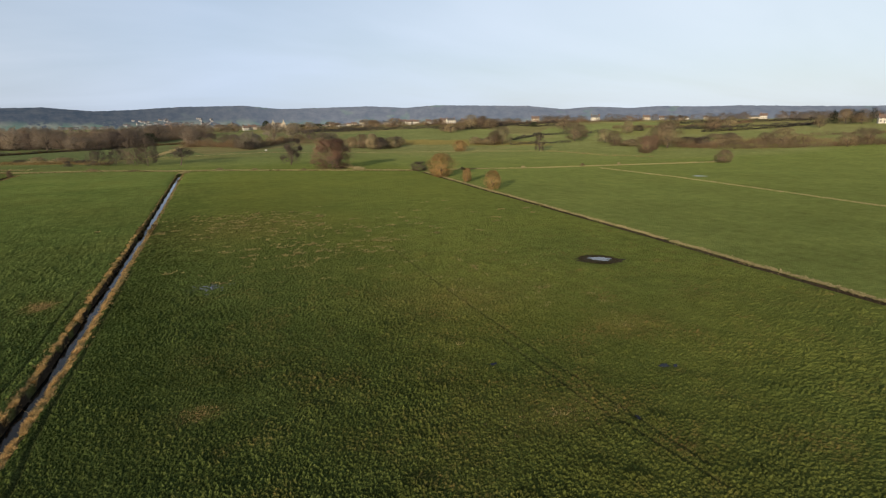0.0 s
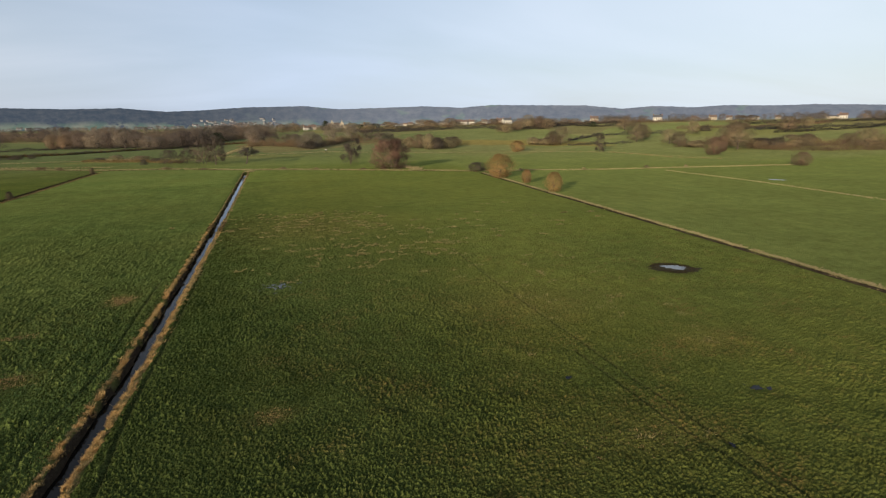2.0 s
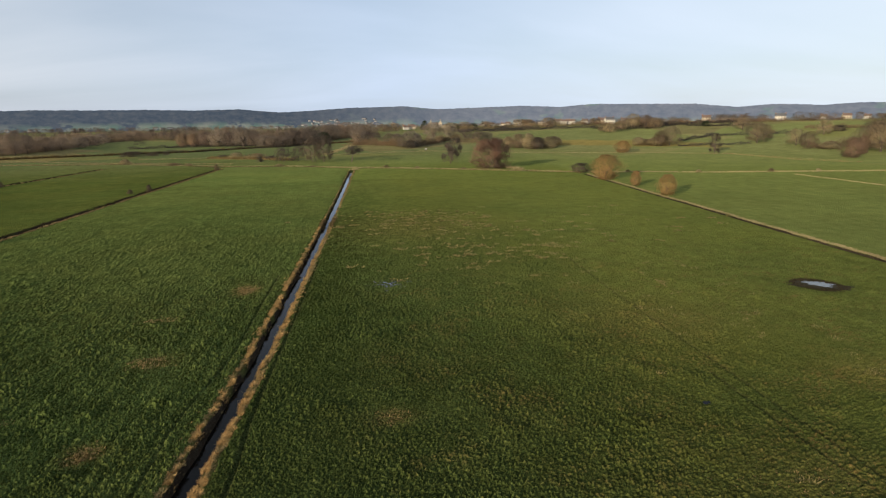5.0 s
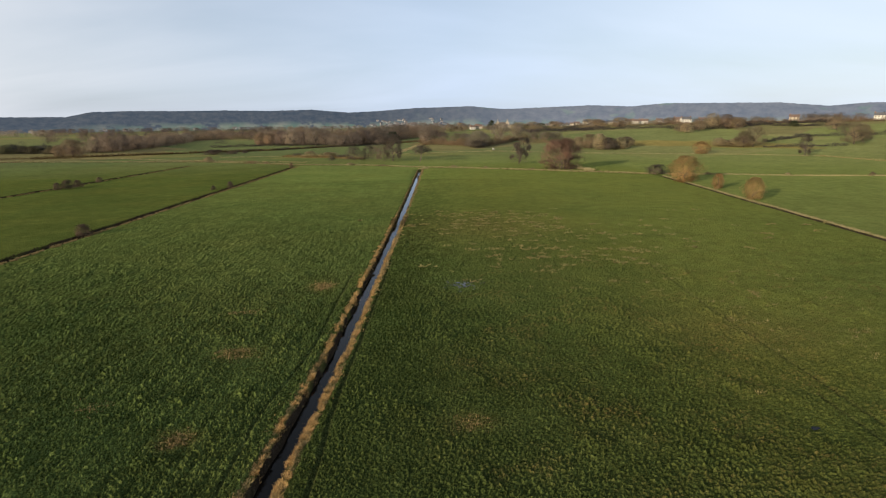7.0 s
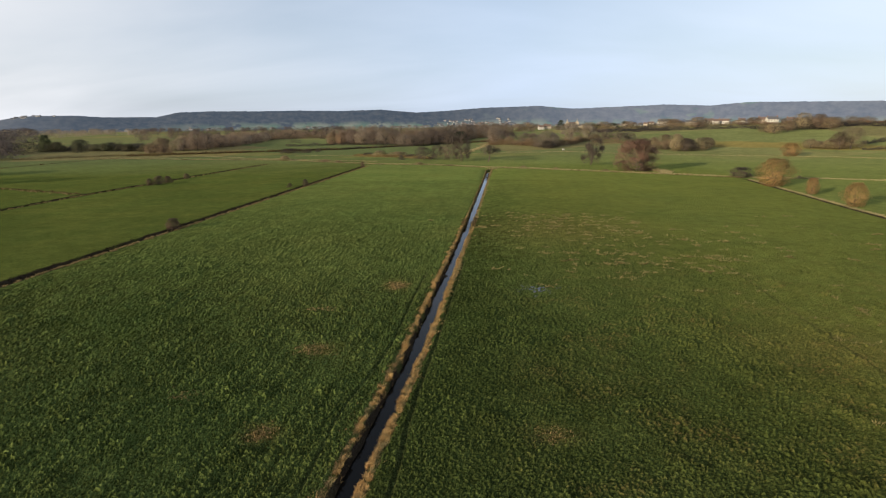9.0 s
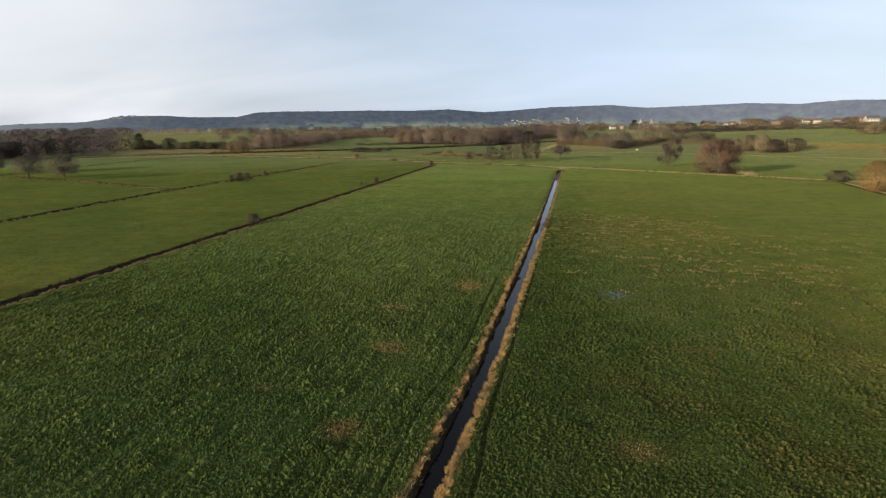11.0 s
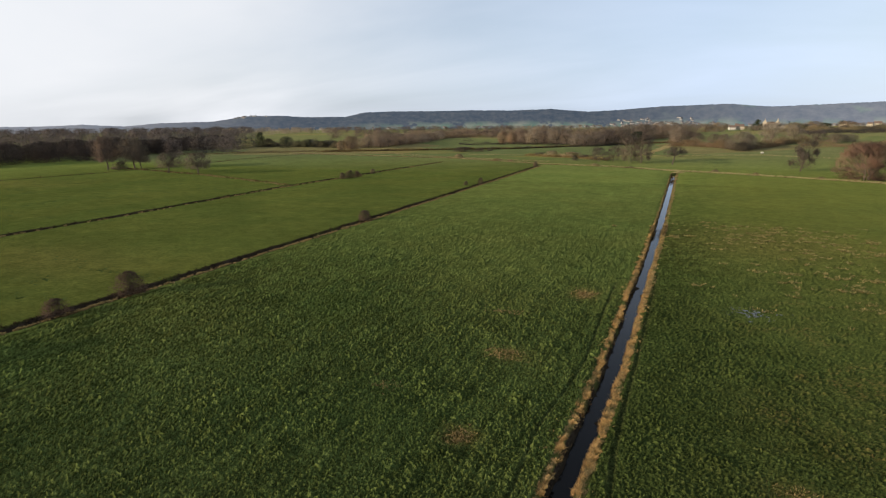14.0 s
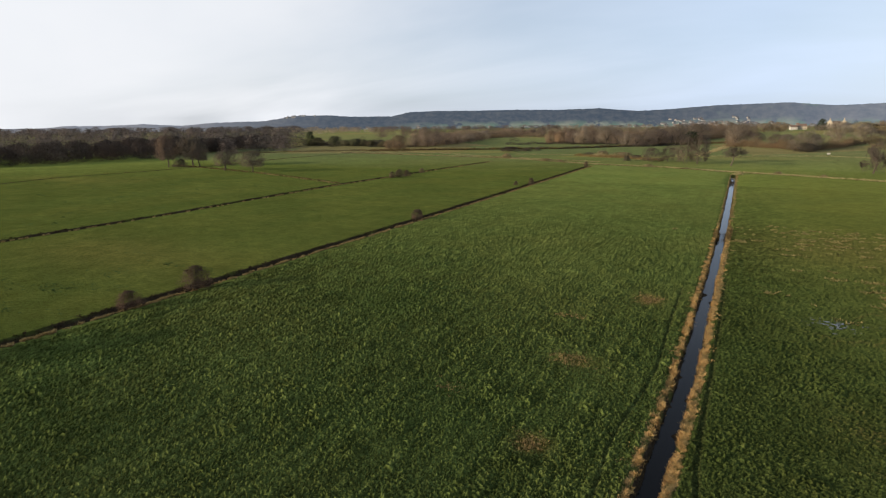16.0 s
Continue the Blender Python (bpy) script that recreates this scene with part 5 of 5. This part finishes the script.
def sector(az0, az1, r0, r1, clump=0.2, seed=0):
    def at(rng, n):
        az, r = np.radians(rng.uniform(az0, az1, n * 3)), np.sqrt(rng.uniform(r0 ** 2, r1 ** 2, n * 3))
        x, y = np.sin(az) * r, np.cos(az) * r
        c = np.sin(x * 0.011 + seed) * np.sin(y * 0.009 + 2 * seed) + 0.6 * np.sin(x * 0.031 + y * 0.023)
        keep = (c > clump) & sight_clear(x, y)
        return x[keep][:n], y[keep][:n]
    return at


wood("wood", 360, band((-420, -384, -379, -378, -369, -392, -415, -408), (90, 150, 172, 202, 232, 290, 365, 413), -110, 20), TWIG_DARK, 71, "dense dark leafless wood at the edge of the fields", (8.5, 12), "grove", wide=(0.9, 1.5))
wood("wood", 60, lines(-76, -48, (470, 560), 8), TWIG_HAZE, 81, "grey-brown leafless trees standing behind the dark wood", (8, 12), "grove")
wood("wood", 150, band((-295, -292, -296, -345, -360), (446, 480, 540, 700, 940), -40, 12), TWIG_PALE, 72, "strip of leafless brown trees beyond the meadow", (5, 13), "grove", wide=(1.0, 1.9))
wood("wood", 150, band((-205, -171, -130, -95, -62, -40, -10), (590, 575, 560, 560, 640, 690, 720), -25, 110), TWIG_PALE, 73, "belt of leafless russet-brown trees beyond the meadows", (6, 16), "grove", wide=(1.0, 1.9))
wood("wood", 90, band((-400, -330, -240, -120), (760, 800, 820, 800), -20, 90), TWIG_PALE, 74, "belt of leafless brown trees", (6, 13), "grove", wide=(1.0, 1.9))
wood("far_woods", 0, lines(-80, -46, (520, 590, 640, 690, 760), 7, gap=-1.0), TWIG_HAZE, 75, "distant leafless woods on the plain", (10, 15), wide=(1.0, 1.8))
wood("far_woods", 0, lines(-80, -44, (830, 930, 1040, 1180, 1400, 1700, 1900, 2060), 9, gap=-0.97), TWIG_HAZE, 82, "distant brown leafless woods on the plain", (12, 18), wide=(1.2, 2.2))
wood("far_woods", 0, lines(-47, -36, (1400, 1550, 1700, 1850, 2100), 8, gap=-1.0), TWIG_FAR, 83, "distant hedgerow trees at the foot of the hills", (9, 14), wide=(1.0, 2.0))
wood("far_woods", 0, lines(-37, -18, (900, 1020, 1150, 1320, 1550, 1800, 2080), 10, gap=-0.92), TWIG_FAR, 103, "distant leafless woods below the hills", (9, 14), wide=(1.0, 2.0))
wood("far_woods", 0, lines(-47, -20, (700, 800), 24, 0.02, gap=-0.5), TWIG_DARK, 84, "dark hedgerow bushes on the plain", (3, 6), wide=(1.2, 2.2))
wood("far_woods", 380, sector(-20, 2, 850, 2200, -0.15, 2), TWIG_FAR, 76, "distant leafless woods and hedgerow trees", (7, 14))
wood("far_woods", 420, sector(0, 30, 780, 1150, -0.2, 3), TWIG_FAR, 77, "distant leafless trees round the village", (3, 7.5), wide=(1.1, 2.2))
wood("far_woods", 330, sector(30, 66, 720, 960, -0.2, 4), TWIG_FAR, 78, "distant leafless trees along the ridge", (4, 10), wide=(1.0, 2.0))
wood("evergreen_trees", 14, band((540, 552, 575), (352, 342, 330), 10, 10), TWIG_GREEN, 79, "dark evergreen trees round a house", (9, 13), wide=(0.45, 0.7))
wood("evergreen_trees", 24, sector(-40, 55, 700, 1300, 0.2, 5), TWIG_GREEN, 80, "scattered dark evergreen trees", (7, 12), wide=(0.5, 0.9))


# ---- far hills ----
HILL_AZ = (-85, -69, -66, -64, -61, -58, -55, -52, -49, -47.5, -46, -45, -44, -41, -39, -37, -35, -33, -30, -26, -22, -18, -14, -10.5, -8, -3.5, 2, 5.5, 10.5, 14.3, 18, 21, 26.5, 30.5, 34, 37, 40.6, 43, 47, 50, 54.3, 58, 61, 80)
HILL_UP = (-4, -3, -4, 0, 0, 2.5, -1, 4, 5.5, 6, 10.5, 13.5, 15.5, 15.5, 12.8, 13, 12.8, 20.5, 22, 22, 23, 22, 24, 18.5, 20.2, 26.2, 28.5, 22, 24, 25.5, 22, 25.8, 24.7, 23.9, 17.7, 21.8, 18.8, 21.8, 20.3, 21.8, 19.8, 18.8, 18.8, 18.8)


def hill_z(az, r):
    crest = 22 + np.interp(az, HILL_AZ, HILL_UP) / 951 * 3700 * np.interp(az, (-85, -45, -30, -11, 0, 21.8, 45, 61), (0.8, 0.9, 0.92, 0.90, 0.88, 0.97, 0.88, 0.76))
    a = np.radians(az)
    u = np.clip((r - 2150) / (3700 - 2150), 0, 1)
    rise = u ** 1.15
    fold = (np.sin(a * 60 + r * 0.002) + np.sin(a * 97 - r * 0.003)) * 2.0 * u * (1 - u) * 4
    rough = (np.sin(a * 900 + r * 0.1) + np.sin(a * 1530 + 1) + np.sin(a * 2290 + r)) * 0.9 * u * np.sin(a * 140 + 2)
    back = np.clip((r - 3700) / 700, 0, 1)
    return np.maximum((crest * rise + fold * np.clip(crest / 90, 0, 1) + rough) * (1 - 0.6 * back), -2)


def hills():
    m, nt, b = material("far_hills", 0.95, 0.0)
    lie = nt.nodes.new("ShaderNodeAttribute")
    lie.attribute_name = "lie"
    lie = lie.outputs["Vector"]
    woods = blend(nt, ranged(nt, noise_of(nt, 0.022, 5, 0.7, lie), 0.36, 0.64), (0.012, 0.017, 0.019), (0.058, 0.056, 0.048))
    field = blend(nt, ranged(nt, noise_of(nt, 0.012, 3, 0.5, lie), 0.40, 0.6), (0.09, 0.135, 0.065), (0.20, 0.20, 0.12))
    patch = ranged(nt, noise_of(nt, 0.010, 5, 0.6, lie), 0.42, 0.50)
    low = ranged(nt, attr(nt, "height"), 0.16, 0.36, 1.0, 0.0)
    high = math2(nt, "MULTIPLY", ranged(nt, noise_of(nt, 0.0065, 3, 0.5, lie), 0.60, 0.66), attr(nt, "east"))
    # woods paler to the east and west: haze put into the base colour
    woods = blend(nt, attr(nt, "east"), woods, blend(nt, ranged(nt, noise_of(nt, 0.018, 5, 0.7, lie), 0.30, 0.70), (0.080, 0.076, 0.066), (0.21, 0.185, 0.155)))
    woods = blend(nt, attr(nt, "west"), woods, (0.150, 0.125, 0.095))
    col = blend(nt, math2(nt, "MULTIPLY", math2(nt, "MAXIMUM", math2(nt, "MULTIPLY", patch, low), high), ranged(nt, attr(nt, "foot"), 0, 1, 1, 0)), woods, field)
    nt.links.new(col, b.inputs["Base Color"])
    # blue haze painted as emission, stronger to the east and west
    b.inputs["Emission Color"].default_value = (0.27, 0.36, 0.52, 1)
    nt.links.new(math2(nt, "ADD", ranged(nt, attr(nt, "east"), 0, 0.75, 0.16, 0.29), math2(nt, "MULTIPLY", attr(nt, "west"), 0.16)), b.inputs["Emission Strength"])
    az, rs = np.arange(-85, 80.01, 0.2), np.array([2150, 2250, 2400, 2550, 2700, 2850, 3000, 3150, 3300, 3450, 3550, 3650, 3700, 3800, 4100, 4400.0])
    A, R = np.meshgrid(az, rs, indexing="ij")
    Z = hill_z(A, R)
    a = np.radians(A)
    v = np.stack([np.sin(a) * R, np.cos(a) * R, Z - 0.5 * (R < 2200)], -1).reshape(-1, 3)
    n = len(rs)
    f = [(i * n + j, i * n + j + 1, (i + 1) * n + j + 1, (i + 1) * n + j) for i in range(len(az) - 1) for j in range(n - 1)]
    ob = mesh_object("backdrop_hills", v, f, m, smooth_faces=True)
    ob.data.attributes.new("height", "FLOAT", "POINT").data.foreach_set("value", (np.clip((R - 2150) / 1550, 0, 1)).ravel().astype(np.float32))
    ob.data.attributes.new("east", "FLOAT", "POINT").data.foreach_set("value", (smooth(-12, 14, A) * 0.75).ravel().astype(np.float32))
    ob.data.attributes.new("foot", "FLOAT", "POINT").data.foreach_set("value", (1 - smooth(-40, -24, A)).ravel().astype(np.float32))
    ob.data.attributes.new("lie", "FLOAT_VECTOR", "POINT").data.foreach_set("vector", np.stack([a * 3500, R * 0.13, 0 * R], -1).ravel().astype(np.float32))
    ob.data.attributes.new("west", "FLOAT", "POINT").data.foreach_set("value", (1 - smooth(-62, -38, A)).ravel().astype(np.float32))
    tagged(ob, "long wooded hills in blue haze on the horizon", "hills", kind="structure")


hills()


# ---- houses ----
def box(bm, x0, x1, y0, y1, z0, z1):
    v = [bm.verts.new((x, y, z)) for z in (z0, z1) for x, y in ((x0, y0), (x1, y0), (x1, y1), (x0, y1))]
    for q in ((3, 2, 1, 0), (4, 5, 6, 7), (0, 1, 5, 4), (1, 2, 6, 5), (2, 3, 7, 6), (3, 0, 4, 7)):
        bm.faces.new([v[i] for i in q])


def part(name, bm, mat, parent, label=""):
    me = bpy.data.meshes.new(name)
    bm.normal_update()
    bm.to_mesh(me)
    bm.free()
    me.materials.append(mat)
    ob = new(name, me)
    ob.parent = parent
    if label:
        ob["label"] = label
    return ob


def house(name, length, depth, eaves, ridge, wall_mat, roof_mat, label, windows=3, storeys=2, chimneys=1):
    """A gabled house, its front towards -y."""
    root = tagged(new(name), label, "house")
    a, d = length / 2, depth / 2
    bm = bmesh.new()
    v = [bm.verts.new(p) for p in ((-a, -d, -1), (a, -d, -1), (a, d, -1), (-a, d, -1), (-a, -d, eaves), (a, -d, eaves), (a, d, eaves), (-a, d, eaves), (-a, 0, ridge - 0.1), (a, 0, ridge - 0.1))]
    for q in ((0, 1, 5, 4), (1, 2, 6, 9, 5), (2, 3, 7, 6), (3, 0, 4, 8, 7)):
        bm.faces.new([v[i] for i in q])
    part("wall", bm, wall_mat, root)
    bm = bmesh.new()
    for s in (-1, 1):
        o = 0.35
        lo, hi = eaves - o * (ridge - eaves) / d, ridge
        pts = [(-a - o, s * (d + o), lo), (a + o, s * (d + o), lo), (a + o, 0, hi), (-a - o, 0, hi)]
        q = [bm.verts.new(p) for p in pts] + [bm.verts.new((p[0], p[1], p[2] + 0.18)) for p in pts]
        for k in ((0, 1, 2, 3), (4, 5, 6, 7), (0, 1, 5, 4), (1, 2, 6, 5), (3, 0, 4, 7)):
            bm.faces.new([q[i] for i in k])
    bmesh.ops.recalc_face_normals(bm, faces=bm.faces)
    roof = part("roof", bm, roof_mat, root)
    for k in range(chimneys):
        x = (-a + 0.7) if k == 0 else (a - 0.7)
        bm = bmesh.new()
        box(bm, x - 0.45, x + 0.45, -0.4, 0.4, ridge - 0.8, ridge + 1.3)
        part("chimney", bm, BRICK, roof)
    for s in range(storeys):
        z = 0.9 + s * 2.6
        for k in range(windows):
            x = -a + (k + 0.5) * length / windows
            bm = bmesh.new()
            if s == 0 and k == windows // 2:
                box(bm, x - 0.5, x + 0.5, -d - 0.04, -d + 0.05, 0, 2.1)
                part("door", bm, SLATE, root)
            else:
                box(bm, x - 0.55, x + 0.55, -d - 0.03, -d + 0.05, z, z + 1.25)
                part("window", bm, PANE, root)
    return root


def put_house(ob, bearing, r, turn=None, z=None):
    """Placed to fit the camera's view: bearing in degrees, distance, front towards the camera."""
    x, y = math.sin(radians(bearing)) * r, math.cos(radians(bearing)) * r
    z = float(terrain(x, y)) if z is None else z
    ob.matrix_basis = pose(x, y, z, 0, 0, (-bearing if turn is None else turn))


H_WHITE = house("house", 13, 8, 5.4, 8.6, RENDER, SLATE, "white rendered house with a slate roof on the ridge", 4, 2, 2)
H_STONE = house("house", 12, 8, 5.2, 8.4, STONE, TILE, "buff stone house with a tiled roof in the village", 3, 2, 1)
H_COTTAGE = house("cottage", 9, 6.5, 4.4, 7.2, RENDER, TILE, "small pale cottage with a tiled roof", 3, 2, 1)
H_FAR = house("house", 11, 7, 4.6, 7.2, FAR_RENDER, SLATE, "pale house in the village under the hills, walls dimmed for haze", 2, 2, 1)
H_FARM = house("house", 15, 7, 3.6, 6.0, FAR_RENDER, SLATE, "long pale farmhouse under the hills, walls dimmed for haze", 3, 1, 1)
H_BARN = house("barn", 18, 9, 4.0, 6.6, STONE, SLATE, "long low stone barn with a slate roof", 3, 1, 0)
for base in (H_WHITE, H_STONE, H_COTTAGE, H_BARN):
    base["group"] = "buildings of the ridge village"
for base in (H_FAR, H_FARM):
    base["group"] = "houses of the village under the hills"
put_house(H_WHITE, 37.2, 880)
put_house(H_STONE, 31.3, 890)
put_house(H_COTTAGE, 19.0, 930)
put_house(H_BARN, 32.8, 900)
for base, places in (
    (H_WHITE, ((22.6, 850, 20), (13.6, 1000, 10))),
    (H_STONE, ((21.9, 862, -30), (17.6, 960, 15), (2.7, 985, 10), (61.4, 665, 30), (14.6, 1010, -15), (42.0, 1080, 20))),
    (H_COTTAGE, ((18.2, 950, 12), (18.7, 965, -30), (51.9, 915, 0), (60.4, 660, 12), (2.1, 975, 15), (43.4, 1100, -12), (40.4, 1070, 10), (34.4, 920, 6), (24.0, 880, 5), (20.3, 930, 0))),
    (H_BARN, ((6.4, 1010, 0), (33.6, 905, -4), (16.2, 980, 0))),
):
    for az, r, twist in places:
        put_house(copy_thing(base, Matrix()), az, r, -az + twist)

# smaller houses and outbuildings along the ridge
_r = random.Random(9)
for k in range(30):
    az = _r.choice((_r.uniform(7, 30), _r.gauss(13, 3), _r.uniform(44, 58)))
    small = copy_thing((H_COTTAGE, H_STONE, H_BARN)[k % 3], Matrix())
    put_house(small, az, _r.uniform(960, 1080), -az + _r.uniform(-70, 70))
    small.matrix_basis = small.matrix_basis @ Matrix.Scale(_r.uniform(0.6, 0.85), 4)
# the village strung along the foot of the hills
for k in range(210):
    az = _r.choice((_r.uniform(-16, 24), _r.gauss(-5, 2.5), _r.gauss(10, 5), _r.uniform(-40, 60)))
    r = _r.triangular(2180, 2480, 2210) if k % 6 else _r.triangular(2260, 2560, 2320)
    if r > 2260 and not -9 < az < 2:
        r = 2190 + 0.2 * (r - 2200)
    base = (H_FAR, H_FARM)[k % 2]
    ob = base if k < 2 else copy_thing(base, Matrix())
    put_house(ob, az, r, -az + _r.uniform(-50, 50), float(hill_z(np.float64(az), np.float64(r))))
# whitewashed houses climbing the slope above the village
for k in range(26):
    az, r = _r.gauss(-4.2, 1.9), _r.uniform(2280, 2720)
    put_house(copy_thing(H_FAR, Matrix()), az, r, -az + _r.uniform(-50, 50), float(hill_z(np.float64(az), np.float64(r))))
# a small town on the shoulder of the western hill
for k in range(16):
    az, r = _r.gauss(-44.4, 0.9), _r.uniform(3450, 3690)
    put_house(copy_thing(H_FAR, Matrix()), az, r, -az + _r.uniform(-50, 50), float(hill_z(np.float64(az), np.float64(r))))


def manor():
    """A buff stone manor with two gabled wings and a low middle."""
    root = tagged(new("manor_house"), "large buff stone manor with two gabled wings", "house")
    for x in (-9, 9):
        bm = bmesh.new()
        v = [bm.verts.new(p) for p in ((x - 3.5, -5, -1), (x + 3.5, -5, -1), (x + 3.5, 5, -1), (x - 3.5, 5, -1), (x - 3.5, -5, 9), (x + 3.5, -5, 9), (x + 3.5, 5, 9), (x - 3.5, 5, 9), (x, -5, 13), (x, 5, 13))]
        for q in ((0, 1, 5, 8, 4), (1, 2, 6, 5), (2, 3, 7, 9, 6), (3, 0, 4, 7), (5, 6, 9, 8), (7, 4, 8, 9)):
            bm.faces.new([v[i] for i in q])
        part("wing", bm, STONE, root)
        bm = bmesh.new()
        box(bm, x - 0.6, x + 0.6, -0.6, 0.6, 12, 15.5)
        part("chimney", bm, STONE, root)
    bm = bmesh.new()
    box(bm, -5.5, 5.5, -4, 4, -1, 8)
    part("hall", bm, STONE, root)
    bm = bmesh.new()
    v = [bm.verts.new(p) for p in ((-5.5, -4.3, 8), (5.5, -4.3, 8), (5.5, 4.3, 8), (-5.5, 4.3, 8), (-5.5, 0, 10.5), (5.5, 0, 10.5))]
    for q in ((0, 1, 5, 4), (2, 3, 4, 5), (1, 2, 5), (3, 0, 4)):
        bm.faces.new([v[i] for i in q])
    part("roof", bm, TILE, root)
    for x in (-9, -3, 0, 3, 9):
        for z in (1.2, 5):
            bm = bmesh.new()
            y = -5.03 if abs(x) > 6 else -4.03
            box(bm, x - 0.7, x + 0.7, y, y + 0.1, z, z + 2)
            part("window", bm, PANE, root)
    return root


put_house(manor(), 5.2, 1060)


# ---- water lying on the fields, small things ----
def pool(name, cx, cy, rx, ry, seed, label, mat=None, z=0.05, turn=0.0):
    mat = mat or WATER
    rng = np.random.default_rng(seed)
    n = 72
    a = np.arange(n) * 2 * math.pi / n
    r = 1 + 0.18 * np.sin(2 * a + rng.uniform(0, 6)) + 0.14 * np.sin(3 * a + rng.uniform(0, 6)) + 0.12 * np.sin(7 * a + rng.uniform(0, 6)) + 0.10 * np.sin(11 * a + seed) + 0.09 * np.sin(17 * a + 2 * seed)
    c, s = math.cos(turn), math.sin(turn)
    px_, py_ = np.cos(a) * r * rx, np.sin(a) * r * ry
    x, y = cx + px_ * c - py_ * s, cy + px_ * s + py_ * c
    v = [(cx, cy, z)] + [(float(i), float(j), z) for i, j in zip(x, y)]
    f = [(0, 1 + i, 1 + (i + 1) % n) for i in range(n)]
    return tagged(mesh_object(name, v, f, mat), label, "puddle", kind="structure")


pool("mud_margin", 54.2, 68.4, 3.1, 2.4, 3, "dark trampled mud round the pool", MUD, 0.045, -0.75)
pool("water_5", 54.5, 68.7, 2.0, 0.95, 5, "shallow pool reflecting the sky on the pasture", PUDDLE, 0.06, -0.75)
def pool_edge():
    """Trampled tufts breaking the outline of the pool and its mud."""
    rng = np.random.default_rng(8)
    a, q = rng.uniform(0, 2 * math.pi, 700), rng.normal(0.96, 0.16, 700)
    px_, py_ = np.cos(a) * 3.1 * q, np.sin(a) * 2.4 * q
    c, d = math.cos(-0.75), math.sin(-0.75)
    x, y = 54.2 + px_ * c - py_ * d, 68.4 + px_ * d + py_ * c
    tri = tufts(x, y, np.full(700, 0.05), rng.uniform(0.04, 0.10, 700), rng.uniform(0.08, 0.16, 700), 5, rng, 1.4)
    tagged(soup("pool_grass", tri, DARK_SEDGE), "trampled dark grass round the edge of the pool", "grass", kind="stuff")


pool_edge()
pool("water_6", 171, 158, 2.6, 1.3, 6, "long puddle shining on the far pasture", PUDDLE, 0.06, -0.6)
_r = random.Random(31)
for k in range(64):
    far_out = _r.random() ** 0.6
    pool("puddle", -3.6 + far_out * _r.gauss(0, 2.1), 77.0 + far_out * _r.gauss(0, 1.7), _r.uniform(0.08, 0.24), _r.uniform(0.06, 0.15), 20 + k, "thin sheet of water standing in the grass", PUDDLE, 0.06 + 0.0012 * k, 0.7 * k)
for k, (cx, cy, rx, ry) in enumerate(((35.4, 34.6, 0.6, 0.3), (36.4, 34.2, 0.4, 0.2), (21.2, 40.9, 0.35, 0.2), (27.2, 28.6, 0.4, 0.2), (34.8, 35.4, 0.3, 0.2))):
    pool("puddle", cx, cy, rx, ry, 50 + k, "thin sheet of water standing in the grass", None, 0.05, 0.3 * k)


def water_tank():
    """A white plastic tank on two bearers."""
    root = tagged(new("water_tank"), "white plastic water tank standing in the meadow", "tank")
    bm = bmesh.new()
    bmesh.ops.create_cone(bm, cap_ends=True, segments=20, radius1=0.75, radius2=0.75, depth=2.0, matrix=pose(0, 0, 0.95, 0, 90, 0))
    bmesh.ops.bevel(bm, geom=[e for e in bm.edges if e.calc_face_angle(0) > 1.2], offset=0.12, segments=2, affect="EDGES")
    part("tank", bm, RENDER, root)
    for x in (-0.6, 0.6):
        bm = bmesh.new()
        box(bm, x - 0.12, x + 0.12, -0.7, 0.7, 0.0, 0.32)
        part("bearer", bm, SLATE, root)
    bm = bmesh.new()
    bmesh.ops.create_cone(bm, cap_ends=True, segments=14, radius1=0.22, radius2=0.2, depth=0.16, matrix=pose(0, 0, 1.74))
    part("lid", bm, SLATE, root)
    root.matrix_basis = pose(28, 420, float(terrain(28, 420)), 0, 0, 25) @ Matrix.Scale(0.75, 4)


water_tank()
fringe("reed_bank", True, (398, 425, 460, 510), (-44, -41, -37, -32), ((0, 1.3),), 8.0, 0.6, 0.4, MARGIN, 47, "bank of bleached reeds beside a track", gap=0)
fringe("reed_bank", True, (248, 254, 262, 268), (58, 57, 54, 50), ((0, 1.0),), 12.0, 0.8, 0.35, MARGIN, 48, "heap of bleached reeds below the large tree", gap=0)
fringe("reed_bank", False, (-268, -259, -220, -176, -135, -88), (380, 372, 365, 344, 331, 317), ((0, 1.2),), 4.0, 0.45, 0.34, MARGIN, 49, "bleached reeds along a wet margin")
fringe("reed_bank", False, (-272, -262, -250), (402, 410, 424), ((0, 3),), 14.0, 0.6, 0.45, MARGIN, 50, "bleached reeds below the russet tree", gap=0)
fringe("reed_bank", False, (-115, -100, -80, -66), (372, 366, 358, 346), ((0, 3.5),), 7.0, 0.5, 0.5, STRAW_DULL, 87, "rough bleached reeds and scrub", gap=0.2)
fringe("reed_bank", True, (250, 272, 292, 323, 342), (234, 218, 215, 209, 170), ((0, 1.0),), 4.0, 0.35, 0.35, STRAW_DULL, 88, "bleached rough grass along the field boundary")
fringe("scrub", False, (-118, -100, -84, -66, -58), (374, 366, 360, 348, 340), ((0, 3.0), (2, 3)), 5.0, 0.9, 0.5, RUST, 105, "low russet scrub on a wet margin", gap=0.4)
